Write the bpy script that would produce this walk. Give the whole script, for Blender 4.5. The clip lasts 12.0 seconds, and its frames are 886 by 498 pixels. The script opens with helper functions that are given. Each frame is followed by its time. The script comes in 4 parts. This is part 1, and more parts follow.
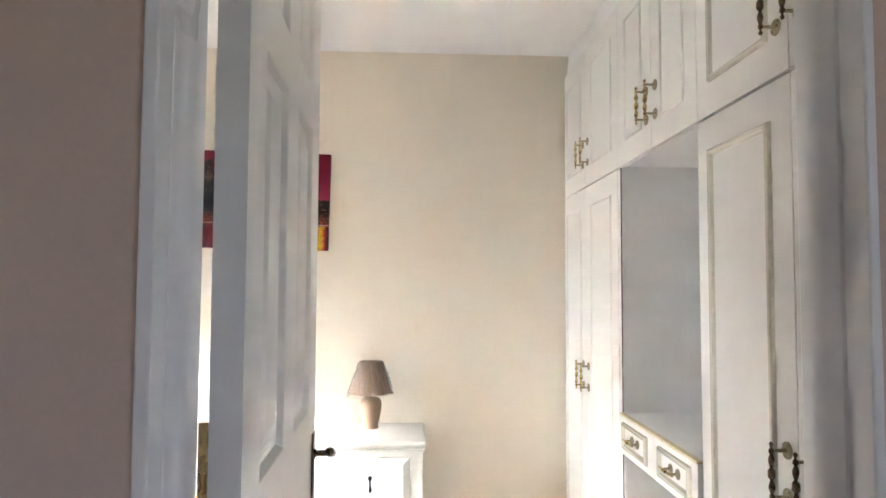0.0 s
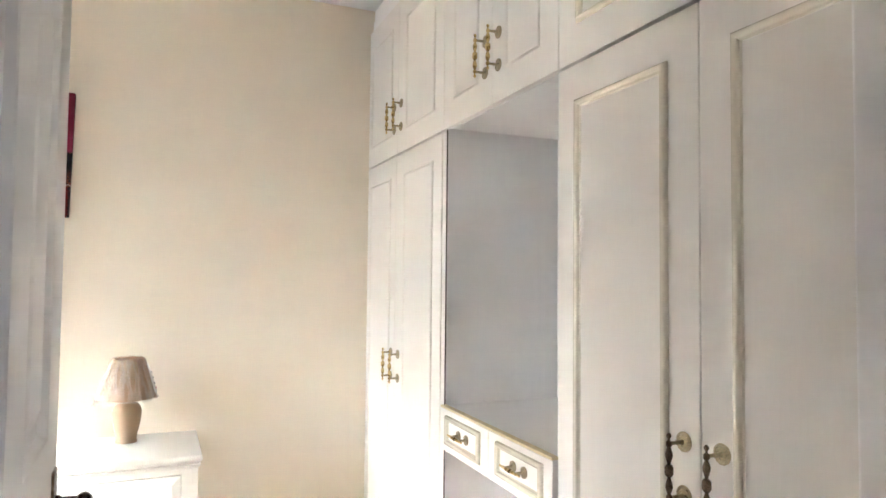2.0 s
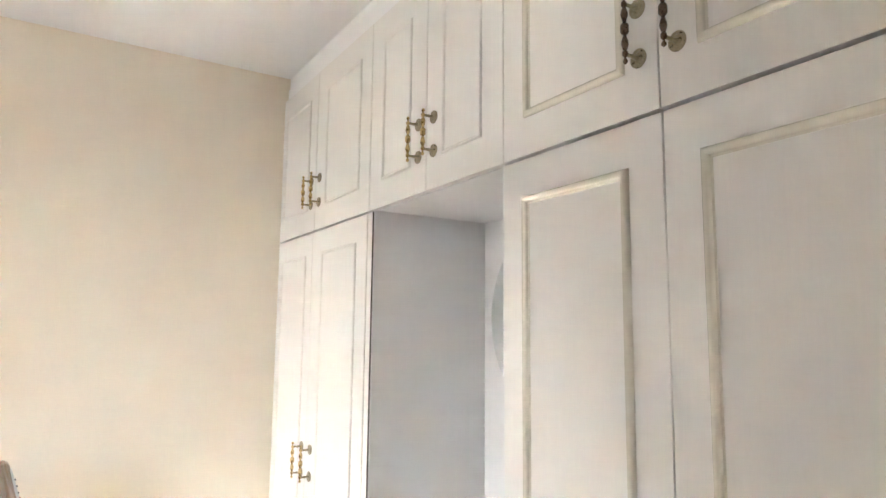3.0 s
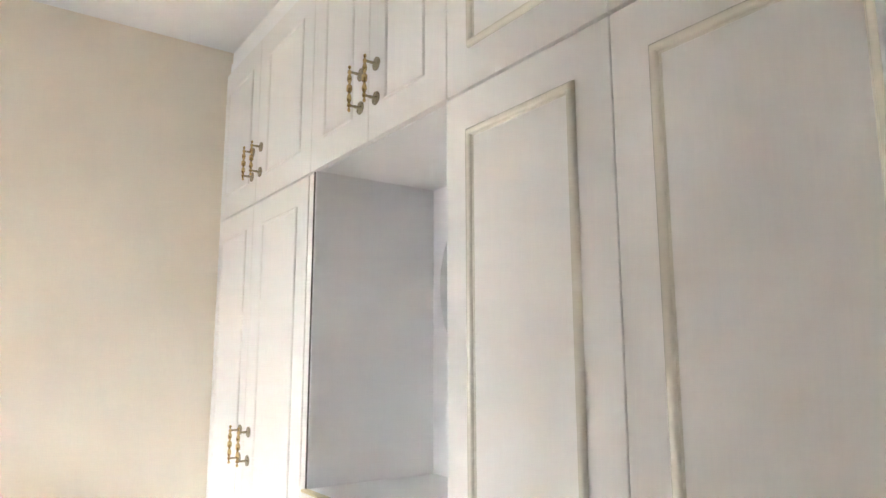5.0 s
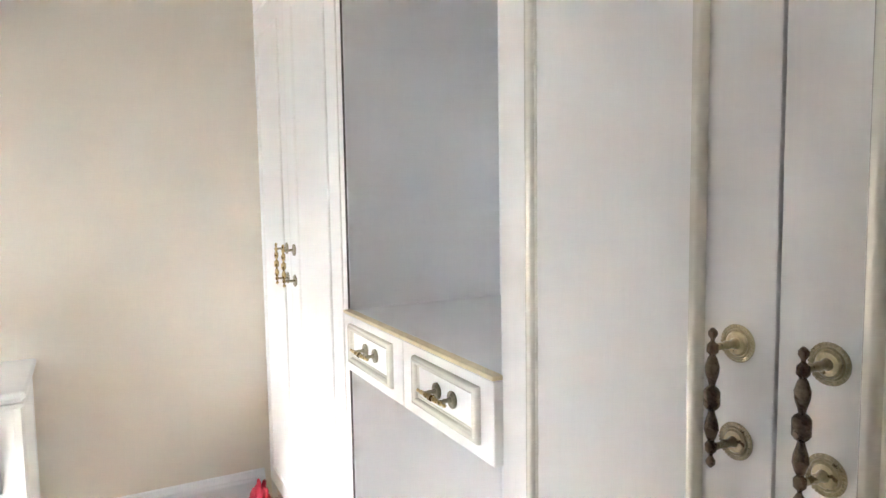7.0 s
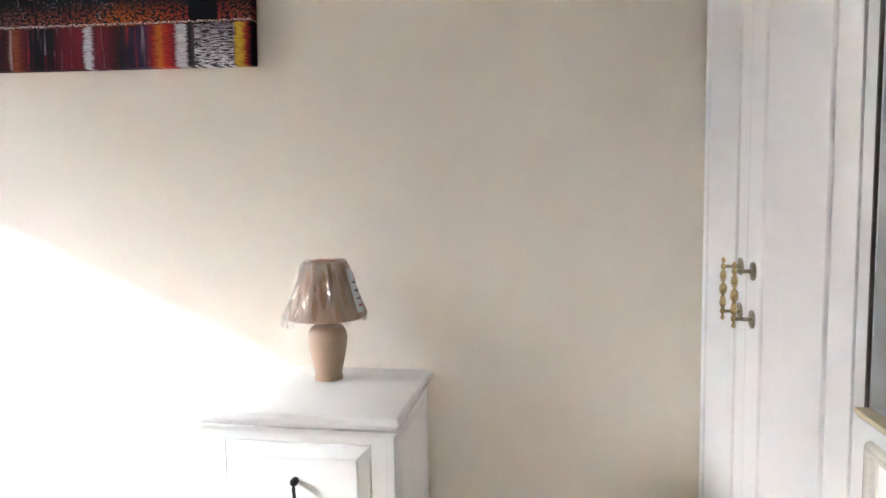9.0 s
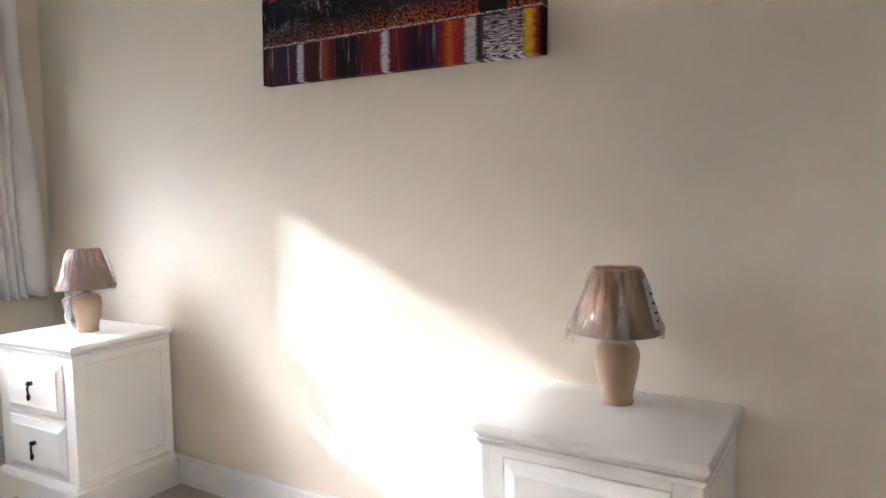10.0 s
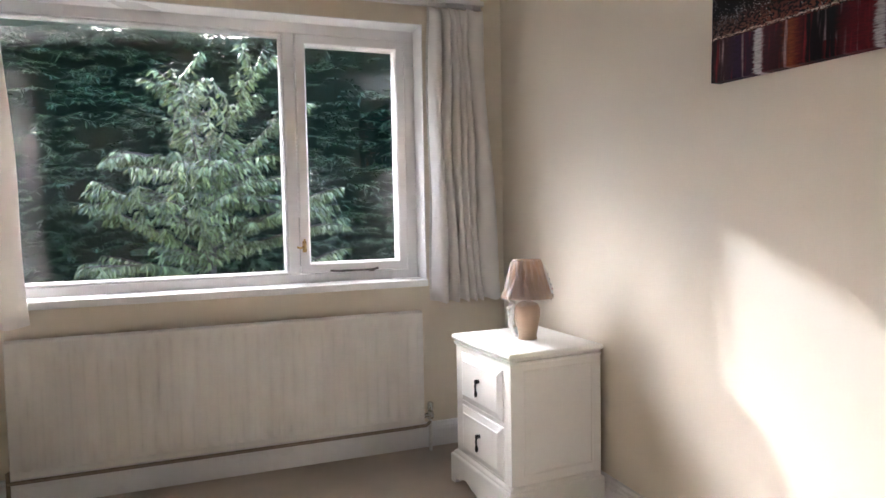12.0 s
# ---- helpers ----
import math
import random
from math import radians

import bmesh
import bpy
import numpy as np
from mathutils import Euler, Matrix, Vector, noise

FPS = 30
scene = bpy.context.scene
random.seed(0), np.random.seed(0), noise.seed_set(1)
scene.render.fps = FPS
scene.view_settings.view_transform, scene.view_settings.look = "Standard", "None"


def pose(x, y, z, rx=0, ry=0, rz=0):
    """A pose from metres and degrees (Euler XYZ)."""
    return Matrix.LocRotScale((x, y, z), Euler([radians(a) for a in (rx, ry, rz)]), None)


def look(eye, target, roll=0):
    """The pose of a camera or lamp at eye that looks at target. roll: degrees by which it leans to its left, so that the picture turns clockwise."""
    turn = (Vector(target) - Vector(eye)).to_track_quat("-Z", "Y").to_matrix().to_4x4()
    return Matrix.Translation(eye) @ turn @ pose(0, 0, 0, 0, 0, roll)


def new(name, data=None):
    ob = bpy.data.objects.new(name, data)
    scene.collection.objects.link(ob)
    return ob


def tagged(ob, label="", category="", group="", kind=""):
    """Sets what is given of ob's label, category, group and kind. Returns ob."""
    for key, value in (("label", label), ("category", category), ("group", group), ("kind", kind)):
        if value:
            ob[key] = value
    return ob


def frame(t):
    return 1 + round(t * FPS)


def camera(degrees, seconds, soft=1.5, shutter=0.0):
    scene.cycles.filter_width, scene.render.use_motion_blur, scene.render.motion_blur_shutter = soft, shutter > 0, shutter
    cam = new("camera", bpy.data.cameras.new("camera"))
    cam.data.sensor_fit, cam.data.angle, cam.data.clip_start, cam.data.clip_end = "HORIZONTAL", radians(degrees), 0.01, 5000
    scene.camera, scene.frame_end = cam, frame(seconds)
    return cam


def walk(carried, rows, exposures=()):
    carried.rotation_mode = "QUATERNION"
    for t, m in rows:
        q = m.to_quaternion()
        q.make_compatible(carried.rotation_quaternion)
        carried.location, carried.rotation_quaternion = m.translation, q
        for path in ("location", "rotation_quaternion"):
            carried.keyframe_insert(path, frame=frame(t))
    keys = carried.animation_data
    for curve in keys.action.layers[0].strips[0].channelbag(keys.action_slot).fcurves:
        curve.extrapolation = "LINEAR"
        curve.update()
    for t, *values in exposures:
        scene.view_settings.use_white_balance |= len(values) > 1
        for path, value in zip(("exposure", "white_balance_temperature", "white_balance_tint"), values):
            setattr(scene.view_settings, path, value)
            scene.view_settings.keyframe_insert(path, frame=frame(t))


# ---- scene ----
cam = camera(67.5, 12.0)
PATH = [
    (0, (0.268, 0.284, 1.263), (0.366, 2.279, 1.369), 0.3),
    (0.5, (0.232, 0.396, 1.235), (0.551, 2.367, 1.339), 0.3),
    (1, (0.209, 0.504, 1.21), (0.707, 2.438, 1.308), 0.4),
    (1.5, (0.205, 0.577, 1.204), (0.837, 2.473, 1.289), 0.3),
    (2, (0.187, 0.684, 1.216), (0.972, 2.522, 1.299), 0.6),
    (2.5, (0.163, 0.786, 1.268), (1.174, 2.51, 1.353), 0.5),
    (3, (0.154, 0.83, 1.317), (1.208, 2.51, 1.574), 0.6),
    (3.2, (0.152, 0.838, 1.332), (1.207, 2.499, 1.689), 0.4),
    (4.8, (0.202, 0.877, 1.188), (1.349, 2.467, 1.584), -0.3),
    (5, (0.244, 0.899, 1.166), (1.396, 2.503, 1.482), -0.1),
    (5.5, (0.34, 0.966, 1.135), (1.503, 2.587, 1.275), -0.3),
    (6, (0.426, 1.007, 1.12), (1.519, 2.682, 1.146), -0.4),
    (6.5, (0.474, 1.049, 1.092), (1.477, 2.776, 0.989), -0.7),
    (6.7, (0.485, 1.09, 1.085), (1.463, 2.828, 0.94), -0.8),
    (8.3, (0.6, 1.586, 1.075), (0.99, 3.539, 0.896), -0.2),
    (8.5, (0.618, 1.643, 1.081), (0.821, 3.625, 0.902), -0.3),
    (9, (0.651, 1.773, 1.077), (0.332, 3.739, 0.904), -0.9),
    (9.5, (0.597, 1.847, 1.069), (-0.136, 3.702, 0.909), -0.9),
    (10, (0.537, 1.926, 1.058), (-0.519, 3.619, 0.917), -0.9),
    (10.5, (0.465, 1.973, 1.062), (-0.815, 3.503, 0.923), -0.9),
    (11, (0.422, 2.001, 1.066), (-1.074, 3.321, 0.931), -1.1),
    (11.5, (0.399, 2.063, 1.081), (-1.328, 3.063, 0.955), -1.2),
    (12, (0.39, 2.093, 1.101), (-1.477, 2.8, 0.985), -1.1),
]
EXPOSURES = [(0.0, 5.55, 5380, 7), (1.0, 5.62, 5460, 7), (2.0, 5.62, 5520, 7), (3.0, 5.82, 5470, 7), (5.5, 5.68, 5330, 7), (6.5, 5.58, 5260, 7), (8.5, 5.15, 5080, 8), (9.5, 4.60, 5370, 10), (10.5, 3.76, 5540, 12), (11.0, 3.52, 5620, 12), (11.5, 3.66, 5720, 13), (12.0, 3.90, 5720, 13)]
walk(cam, [(t, look(eye, target, roll)) for t, eye, target, roll in PATH], EXPOSURES)

# ---- daylight ----
SUN_WAY = Vector((3.18, 1.0, -1.418)).normalized()
sky_world = bpy.data.worlds.new("sky")
scene.world = sky_world
sky_world.use_nodes = True
wn = sky_world.node_tree
sky = wn.nodes.new("ShaderNodeTexSky")
sky.sky_type = "NISHITA"
sky.sun_disc = False
sky.sun_elevation = radians(23.2)
sky.sun_rotation = radians(254)
sky.air_density, sky.dust_density, sky.ozone_density = 0.42, 3.2, 0.0
wn.links.new(sky.outputs[0], wn.nodes["Background"].inputs[0])
wn.nodes["Background"].inputs[1].default_value = 0.15
sun = new("sun", bpy.data.lights.new("sun", "SUN"))
sun.data.energy, sun.data.angle, sun.data.color = 0.49, radians(1.5), (1.0, 0.99, 0.975)
sun.matrix_world = look((-20, -5, 12), Vector((-20, -5, 12)) + SUN_WAY)


# ---- materials ----
def material(name, color, rough=0.5, metal=0.0, spread=0.06, scale=6.0, grain=60.0, bump=0.1, stretch=(1, 1, 1), spec=0.5, coat=0.0, depth=0.001, sheen=0.0, island=0.0):
    """A painted or raw surface: colour drifting at two scales, uneven gloss and fine relief."""
    m = bpy.data.materials.new(name)
    m.use_nodes = True
    nt = m.node_tree
    b = nt.nodes["Principled BSDF"]
    b.inputs["Metallic"].default_value = metal
    b.inputs["Specular IOR Level"].default_value = spec
    b.inputs["Coat Weight"].default_value = coat
    b.inputs["Sheen Weight"].default_value = sheen
    co = nt.nodes.new("ShaderNodeTexCoord")
    mp = nt.nodes.new("ShaderNodeMapping")
    mp.inputs["Scale"].default_value = stretch
    nt.links.new(co.outputs["Object"], mp.inputs["Vector"])
    wide = nt.nodes.new("ShaderNodeTexNoise")
    wide.inputs["Scale"].default_value = scale
    wide.inputs["Detail"].default_value = 4
    fine = nt.nodes.new("ShaderNodeTexNoise")
    fine.inputs["Scale"].default_value = grain
    fine.inputs["Detail"].default_value = 5
    for n in (wide, fine):
        nt.links.new(mp.outputs[0], n.inputs["Vector"])
    mixed = nt.nodes.new("ShaderNodeMath")
    mixed.operation = "ADD"
    nt.links.new(wide.outputs[0], mixed.inputs[0])
    nt.links.new(fine.outputs[0], mixed.inputs[1])
    ramp = nt.nodes.new("ShaderNodeMapRange")
    ramp.inputs["From Min"].default_value, ramp.inputs["From Max"].default_value = 0.6, 1.4
    ramp.inputs["To Min"].default_value, ramp.inputs["To Max"].default_value = 1 - spread, 1 + spread
    nt.links.new(mixed.outputs[0], ramp.inputs["Value"])
    mul = nt.nodes.new("ShaderNodeVectorMath")
    mul.operation = "SCALE"
    mul.inputs[0].default_value = color
    nt.links.new(ramp.outputs[0], mul.inputs["Scale"])
    if island:
        geo = nt.nodes.new("ShaderNodeNewGeometry")
        ir = nt.nodes.new("ShaderNodeMapRange")
        ir.inputs["To Min"].default_value, ir.inputs["To Max"].default_value = 1 - island, 1 + island
        nt.links.new(geo.outputs["Random Per Island"], ir.inputs["Value"])
        im = nt.nodes.new("ShaderNodeVectorMath")
        im.operation = "SCALE"
        nt.links.new(mul.outputs[0], im.inputs[0])
        nt.links.new(ir.outputs[0], im.inputs["Scale"])
        nt.links.new(im.outputs[0], b.inputs["Base Color"])
    else:
        nt.links.new(mul.outputs[0], b.inputs["Base Color"])
    rr = nt.nodes.new("ShaderNodeMapRange")
    rr.inputs["From Min"].default_value, rr.inputs["From Max"].default_value = 0.3, 0.7
    rr.inputs["To Min"].default_value, rr.inputs["To Max"].default_value = max(0.02, rough - 0.07), min(1, rough + 0.07)
    nt.links.new(wide.outputs[0], rr.inputs["Value"])
    nt.links.new(rr.outputs[0], b.inputs["Roughness"])
    bp = nt.nodes.new("ShaderNodeBump")
    bp.inputs["Strength"].default_value, bp.inputs["Distance"].default_value = bump, depth
    nt.links.new(fine.outputs[0], bp.inputs["Height"])
    nt.links.new(bp.outputs[0], b.inputs["Normal"])
    return m


CREAM = material("cream_wall_paint", (0.81, 0.735, 0.605), 0.75, scale=1.6, grain=140, spread=0.02, bump=0.10, depth=0.001)
HALLPAINT = material("hall_wall_paint", (0.67, 0.53, 0.43), 0.8, scale=1.4, grain=120, spread=0.03, bump=0.3, depth=0.0015)
CEIL = material("ceiling_paint", (0.87, 0.86, 0.845), 0.85, scale=1.5, grain=90, spread=0.02, bump=0.25, depth=0.0015)
GLOSSWHITE = material("white_gloss_paint", (0.86, 0.85, 0.83), 0.32, scale=3, grain=45, spread=0.02, bump=0.12, depth=0.001)
# lighter copy of the white gloss; glare round the window put into the colour
GLAREWHITE = material("glare_white_paint", (0.92, 0.92, 0.91), 0.3, scale=3, grain=45, spread=0.015, bump=0.12, depth=0.001)
DOORWHITE = material("door_paint", (0.80, 0.78, 0.74), 0.38, scale=3, grain=60, spread=0.02, bump=0.15, stretch=(1, 1, 0.12))
FOIL = material("wardrobe_foil", (0.80, 0.775, 0.725), 0.36, scale=2.5, grain=190, spread=0.018, bump=0.10, stretch=(1, 1, 0.05), depth=0.0008)
BEAD = material("wardrobe_bead", (0.88, 0.835, 0.70), 0.2, metal=0.22, scale=3, grain=80, spread=0.03, bump=0.04, coat=0.6)
LAMINATE = material("pale_grey_laminate", (0.80, 0.785, 0.765), 0.42, scale=2, grain=160, spread=0.015, bump=0.06)
YELLOWED = material("yellowed_edging", (0.66, 0.56, 0.33), 0.45, scale=12, grain=60, spread=0.12, bump=0.1)
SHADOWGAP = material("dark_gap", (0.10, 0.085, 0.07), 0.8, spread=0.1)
BRASS = material("antique_brass", (0.54, 0.41, 0.19), 0.27, metal=0.9, scale=60, grain=260, spread=0.3, bump=0.3, depth=0.001)
BRASSDARK = material("darkened_brass", (0.145, 0.105, 0.07), 0.27, metal=0.9, scale=90, grain=420, spread=0.55, bump=0.5, depth=0.001)
ROSETTE = material("pale_aged_brass", (0.36, 0.305, 0.20), 0.32, metal=0.8, scale=110, grain=300, spread=0.3, bump=0.35, depth=0.001)
IRON = material("black_iron", (0.02, 0.02, 0.022), 0.35, metal=0.6, scale=50, grain=200, spread=0.2, bump=0.2)
SATIN = material("nightstand_paint", (0.84, 0.825, 0.77), 0.36, scale=4, grain=50, spread=0.018, bump=0.12, stretch=(0.3, 1, 1))
CARPET = material("beige_carpet", (0.50, 0.41, 0.325), 0.95, scale=5, grain=420, spread=0.22, bump=0.9, depth=0.006, sheen=0.25, spec=0.1)
CERAMIC = material("tan_ceramic", (0.45, 0.315, 0.21), 0.42, scale=14, grain=120, spread=0.05, bump=0.08)
SHADECLOTH = material("tan_lampshade_cloth", (0.41, 0.285, 0.185), 0.85, scale=10, grain=500, spread=0.08, bump=0.5, stretch=(1, 1, 0.4))


def lit_through(m, share, tint):
    """Thin cloth: some of the light that falls on it passes through."""
    nt = m.node_tree
    thin = nt.nodes.new("ShaderNodeBsdfTranslucent")
    thin.inputs[0].default_value = (*tint, 1)
    both = nt.nodes.new("ShaderNodeMixShader")
    both.inputs[0].default_value = share
    nt.links.new(nt.nodes["Principled BSDF"].outputs[0], both.inputs[1])
    nt.links.new(thin.outputs[0], both.inputs[2])
    nt.links.new(both.outputs[0], nt.nodes["Material Output"].inputs["Surface"])


lit_through(SHADECLOTH, 0.38, (0.78, 0.52, 0.38))
TAGPAPER = material("white_tag_paper", (0.78, 0.77, 0.74), 0.6, spread=0.03)
INK = material("dark_ink", (0.05, 0.05, 0.05), 0.6)
INKRED = material("red_ink", (0.45, 0.05, 0.04), 0.6)
CURTAIN = material("oatmeal_curtain", (0.88, 0.865, 0.83), 0.9, scale=3, grain=600, spread=0.05, bump=0.5, depth=0.0008, sheen=0.2, spec=0.2)
lit_through(CURTAIN, 0.22, (0.85, 0.80, 0.72))
RADPAINT = material("radiator_enamel", (0.78, 0.76, 0.70), 0.35, scale=3, grain=70, spread=0.02, bump=0.08)
COPPER = material("dull_pipe", (0.30, 0.25, 0.20), 0.45, metal=0.6, scale=30, spread=0.2)
CHROME = material("chrome_valve", (0.62, 0.62, 0.60), 0.22, metal=1.0, scale=30, spread=0.08)
STEEL = material("window_stay_metal", (0.18, 0.17, 0.16), 0.4, metal=0.8, scale=40, spread=0.2)
REDCLOTH = material("crimson_fabric", (0.42, 0.015, 0.03), 0.8, scale=30, grain=300, spread=0.3, bump=0.6, depth=0.002)
HEDGE = material("conifer_green", (0.044, 0.090, 0.036), 0.7, scale=0.9, grain=5, spread=0.65, bump=0.3, depth=0.01, island=0.75)
# near-black: deep shade between the sprays, put into the colour
HEDGESHADE = material("hedge_inner_shade", (0.008, 0.014, 0.008), 1.0, scale=2, grain=9, spread=0.5, spec=0.0)
LEAF = material("cherry_leaf", (0.175, 0.225, 0.09), 0.42, scale=2.5, grain=18, spread=0.35, bump=0.15, island=0.6)
BARK = material("grey_bark", (0.12, 0.095, 0.075), 0.9, scale=12, grain=60, spread=0.3, bump=0.8, depth=0.01)
LAWN = material("lawn", (0.10, 0.14, 0.055), 0.95, scale=0.8, grain=60, spread=0.5, bump=0.8, depth=0.03)
RENDER = material("outside_render", (0.55, 0.52, 0.47), 0.9, scale=3, grain=90, spread=0.08, bump=0.6, depth=0.005)
TILES = material("roof_tile", (0.16, 0.09, 0.07), 0.9, scale=4, grain=40, spread=0.25, bump=0.6, depth=0.01)


def clear(name, rough=0.0, ior=1.45, tint=(1, 1, 1)):
    m = bpy.data.materials.new(name)
    m.use_nodes = True
    b = m.node_tree.nodes["Principled BSDF"]
    b.inputs["Base Color"].default_value = (*tint, 1)
    b.inputs["Transmission Weight"].default_value = 1
    b.inputs["Roughness"].default_value, b.inputs["IOR"].default_value = rough, ior
    return m


GLASS = clear("window_glass")


def spotted(m):
    """Dried drops and flecks on a pane, and a pale veil along its head."""
    nt = m.node_tree
    co = nt.nodes.new("ShaderNodeTexCoord")
    a = nt.nodes.new("ShaderNodeTexNoise")
    a.inputs["Scale"].default_value, a.inputs["Detail"].default_value = 190, 1
    c = nt.nodes.new("ShaderNodeTexNoise")
    c.inputs["Scale"].default_value = 3.5
    ad = nt.nodes.new("ShaderNodeMath")
    ad.operation, ad.inputs[2].default_value = "MULTIPLY_ADD", -0.20
    ad.inputs[1].default_value = 0.4
    gt = nt.nodes.new("ShaderNodeMath")
    gt.operation = "ADD"
    th = nt.nodes.new("ShaderNodeMapRange")
    th.inputs["From Min"].default_value, th.inputs["From Max"].default_value = 0.74, 0.80
    th.inputs["To Max"].default_value = 0.55
    for n in (a, c):
        nt.links.new(co.outputs["Object"], n.inputs["Vector"])
    nt.links.new(c.outputs[0], ad.inputs[0])
    nt.links.new(ad.outputs[0], gt.inputs[0])
    nt.links.new(a.outputs[0], gt.inputs[1])
    nt.links.new(gt.outputs[0], th.inputs["Value"])
    # a pale veil along the head, thicker towards the curtained end
    sp = nt.nodes.new("ShaderNodeSeparateXYZ")
    nt.links.new(co.outputs["Object"], sp.inputs[0])
    lift = nt.nodes.new("ShaderNodeMath")
    lift.operation, lift.inputs[1].default_value = "MULTIPLY_ADD", -0.085
    nt.links.new(sp.outputs[1], lift.inputs[0])
    nt.links.new(sp.outputs[2], lift.inputs[2])
    cloud = nt.nodes.new("ShaderNodeMath")
    cloud.operation, cloud.inputs[1].default_value = "MULTIPLY_ADD", 0.05
    nt.links.new(c.outputs[0], cloud.inputs[0])
    nt.links.new(lift.outputs[0], cloud.inputs[2])
    head_veil = nt.nodes.new("ShaderNodeMapRange")
    head_veil.interpolation_type = "SMOOTHSTEP"
    head_veil.inputs["From Min"].default_value, head_veil.inputs["From Max"].default_value = 1.66, 1.80
    head_veil.inputs["To Max"].default_value = 0.40
    nt.links.new(cloud.outputs[0], head_veil.inputs["Value"])
    veil = nt.nodes.new("ShaderNodeMath")
    veil.operation = "MAXIMUM"
    nt.links.new(th.outputs[0], veil.inputs[0])
    nt.links.new(head_veil.outputs[0], veil.inputs[1])
    pale_layer = nt.nodes.new("ShaderNodeBsdfTranslucent")
    pale_layer.inputs[0].default_value = (0.8, 0.82, 0.85, 1)
    mx = nt.nodes.new("ShaderNodeMixShader")
    nt.links.new(veil.outputs[0], mx.inputs[0])
    nt.links.new(nt.nodes["Principled BSDF"].outputs[0], mx.inputs[1])
    nt.links.new(pale_layer.outputs[0], mx.inputs[2])
    nt.links.new(mx.outputs[0], nt.nodes["Material Output"].inputs["Surface"])


spotted(GLASS)


def film_material():
    """Thin crinkled clear wrap: mostly see-through, with sharp glints."""
    m = bpy.data.materials.new("crinkled_clear_film")
    m.use_nodes = True
    nt = m.node_tree
    out = nt.nodes["Material Output"]
    thru = nt.nodes.new("ShaderNodeBsdfTransparent")
    thru.inputs[0].default_value = (0.985, 0.985, 0.985, 1)
    shine = nt.nodes.new("ShaderNodeBsdfGlossy")
    shine.inputs["Roughness"].default_value = 0.07
    lw = nt.nodes.new("ShaderNodeLayerWeight")
    lw.inputs[0].default_value = 0.24
    co = nt.nodes.new("ShaderNodeTexCoord")
    nz = nt.nodes.new("ShaderNodeTexNoise")
    nz.inputs["Scale"].default_value = 34
    nz.inputs["Distortion"].default_value = 1.5
    bp = nt.nodes.new("ShaderNodeBump")
    bp.inputs["Strength"].default_value, bp.inputs["Distance"].default_value = 0.9, 0.006
    fm = nt.nodes.new("ShaderNodeMapping")
    fm.inputs["Scale"].default_value = (1, 1, 0.3)
    nt.links.new(co.outputs["Object"], fm.inputs["Vector"])
    nt.links.new(fm.outputs[0], nz.inputs["Vector"])
    nt.links.new(nz.outputs[0], bp.inputs["Height"])
    nt.links.new(bp.outputs[0], shine.inputs["Normal"])
    nt.links.new(bp.outputs[0], lw.inputs["Normal"])
    mx = nt.nodes.new("ShaderNodeMixShader")
    ad = nt.nodes.new("ShaderNodeMapRange")
    ad.inputs["To Min"].default_value, ad.inputs["To Max"].default_value = 0.24, 0.85
    nt.links.new(lw.outputs["Fresnel"], ad.inputs["Value"])
    nt.links.new(ad.outputs[0], mx.inputs[0])
    nt.links.new(thru.outputs[0], mx.inputs[1])
    nt.links.new(shine.outputs[0], mx.inputs[2])
    nt.links.new(mx.outputs[0], out.inputs["Surface"])
    return m


FILM = film_material()
# light filter for the added hall opening: warms and dims the sky
HALLTINT = bpy.data.materials.new("hall_light_tint")
HALLTINT.use_nodes = True
_tint = HALLTINT.node_tree.nodes.new("ShaderNodeBsdfTransparent")
_tint.inputs[0].default_value = (0.62, 0.47, 0.37, 1)
_gloss = HALLTINT.node_tree.nodes.new("ShaderNodeBsdfGlossy")
_gloss.inputs["Roughness"].default_value = 0.05
_both = HALLTINT.node_tree.nodes.new("ShaderNodeMixShader")
_both.inputs[0].default_value = 0.05
HALLTINT.node_tree.links.new(_tint.outputs[0], _both.inputs[1])
HALLTINT.node_tree.links.new(_gloss.outputs[0], _both.inputs[2])
HALLTINT.node_tree.links.new(_both.outputs[0], HALLTINT.node_tree.nodes["Material Output"].inputs["Surface"])
MIRROR = bpy.data.materials.new("mirror_silver")
MIRROR.use_nodes = True
MIRROR.node_tree.nodes["Principled BSDF"].inputs["Metallic"].default_value = 1
MIRROR.node_tree.nodes["Principled BSDF"].inputs["Roughness"].default_value = 0.02
MIRROR.node_tree.nodes["Principled BSDF"].inputs["Base Color"].default_value = (0.86, 0.88, 0.87, 1)


# ---- mesh helpers ----
def finish(bm, mat, name, smooth=False):
    bmesh.ops.recalc_face_normals(bm, faces=bm.faces)
    me = bpy.data.meshes.new(name)
    bm.to_mesh(me)
    bm.free()
    me.materials.append(mat)
    if smooth:
        me.polygons.foreach_set("use_smooth", [True] * len(me.polygons))
        me.set_sharp_from_angle(angle=radians(42))
    return me


def part(name, bm, mat, parent, label="", at=None, smooth=False):
    """One mesh object under a thing or under a part."""
    ob = new(name, finish(bm, mat, name, smooth) if isinstance(bm, bmesh.types.BMesh) else bm)
    ob.parent = parent
    if at is not None:
        ob.matrix_basis = at
    if label:
        ob["label"] = label
    return ob


def thing(name, at, label, category, group="", kind=""):
    ob = new(name)
    ob.empty_display_size = 0.1
    ob.matrix_basis = at
    return tagged(ob, label, category, group, kind)


def solid(name, bm, mat, label, category, kind="", at=None, smooth=False, group=""):
    ob = new(name, finish(bm, mat, name, smooth))
    if at is not None:
        ob.matrix_basis = at
    return tagged(ob, label, category, group, kind)


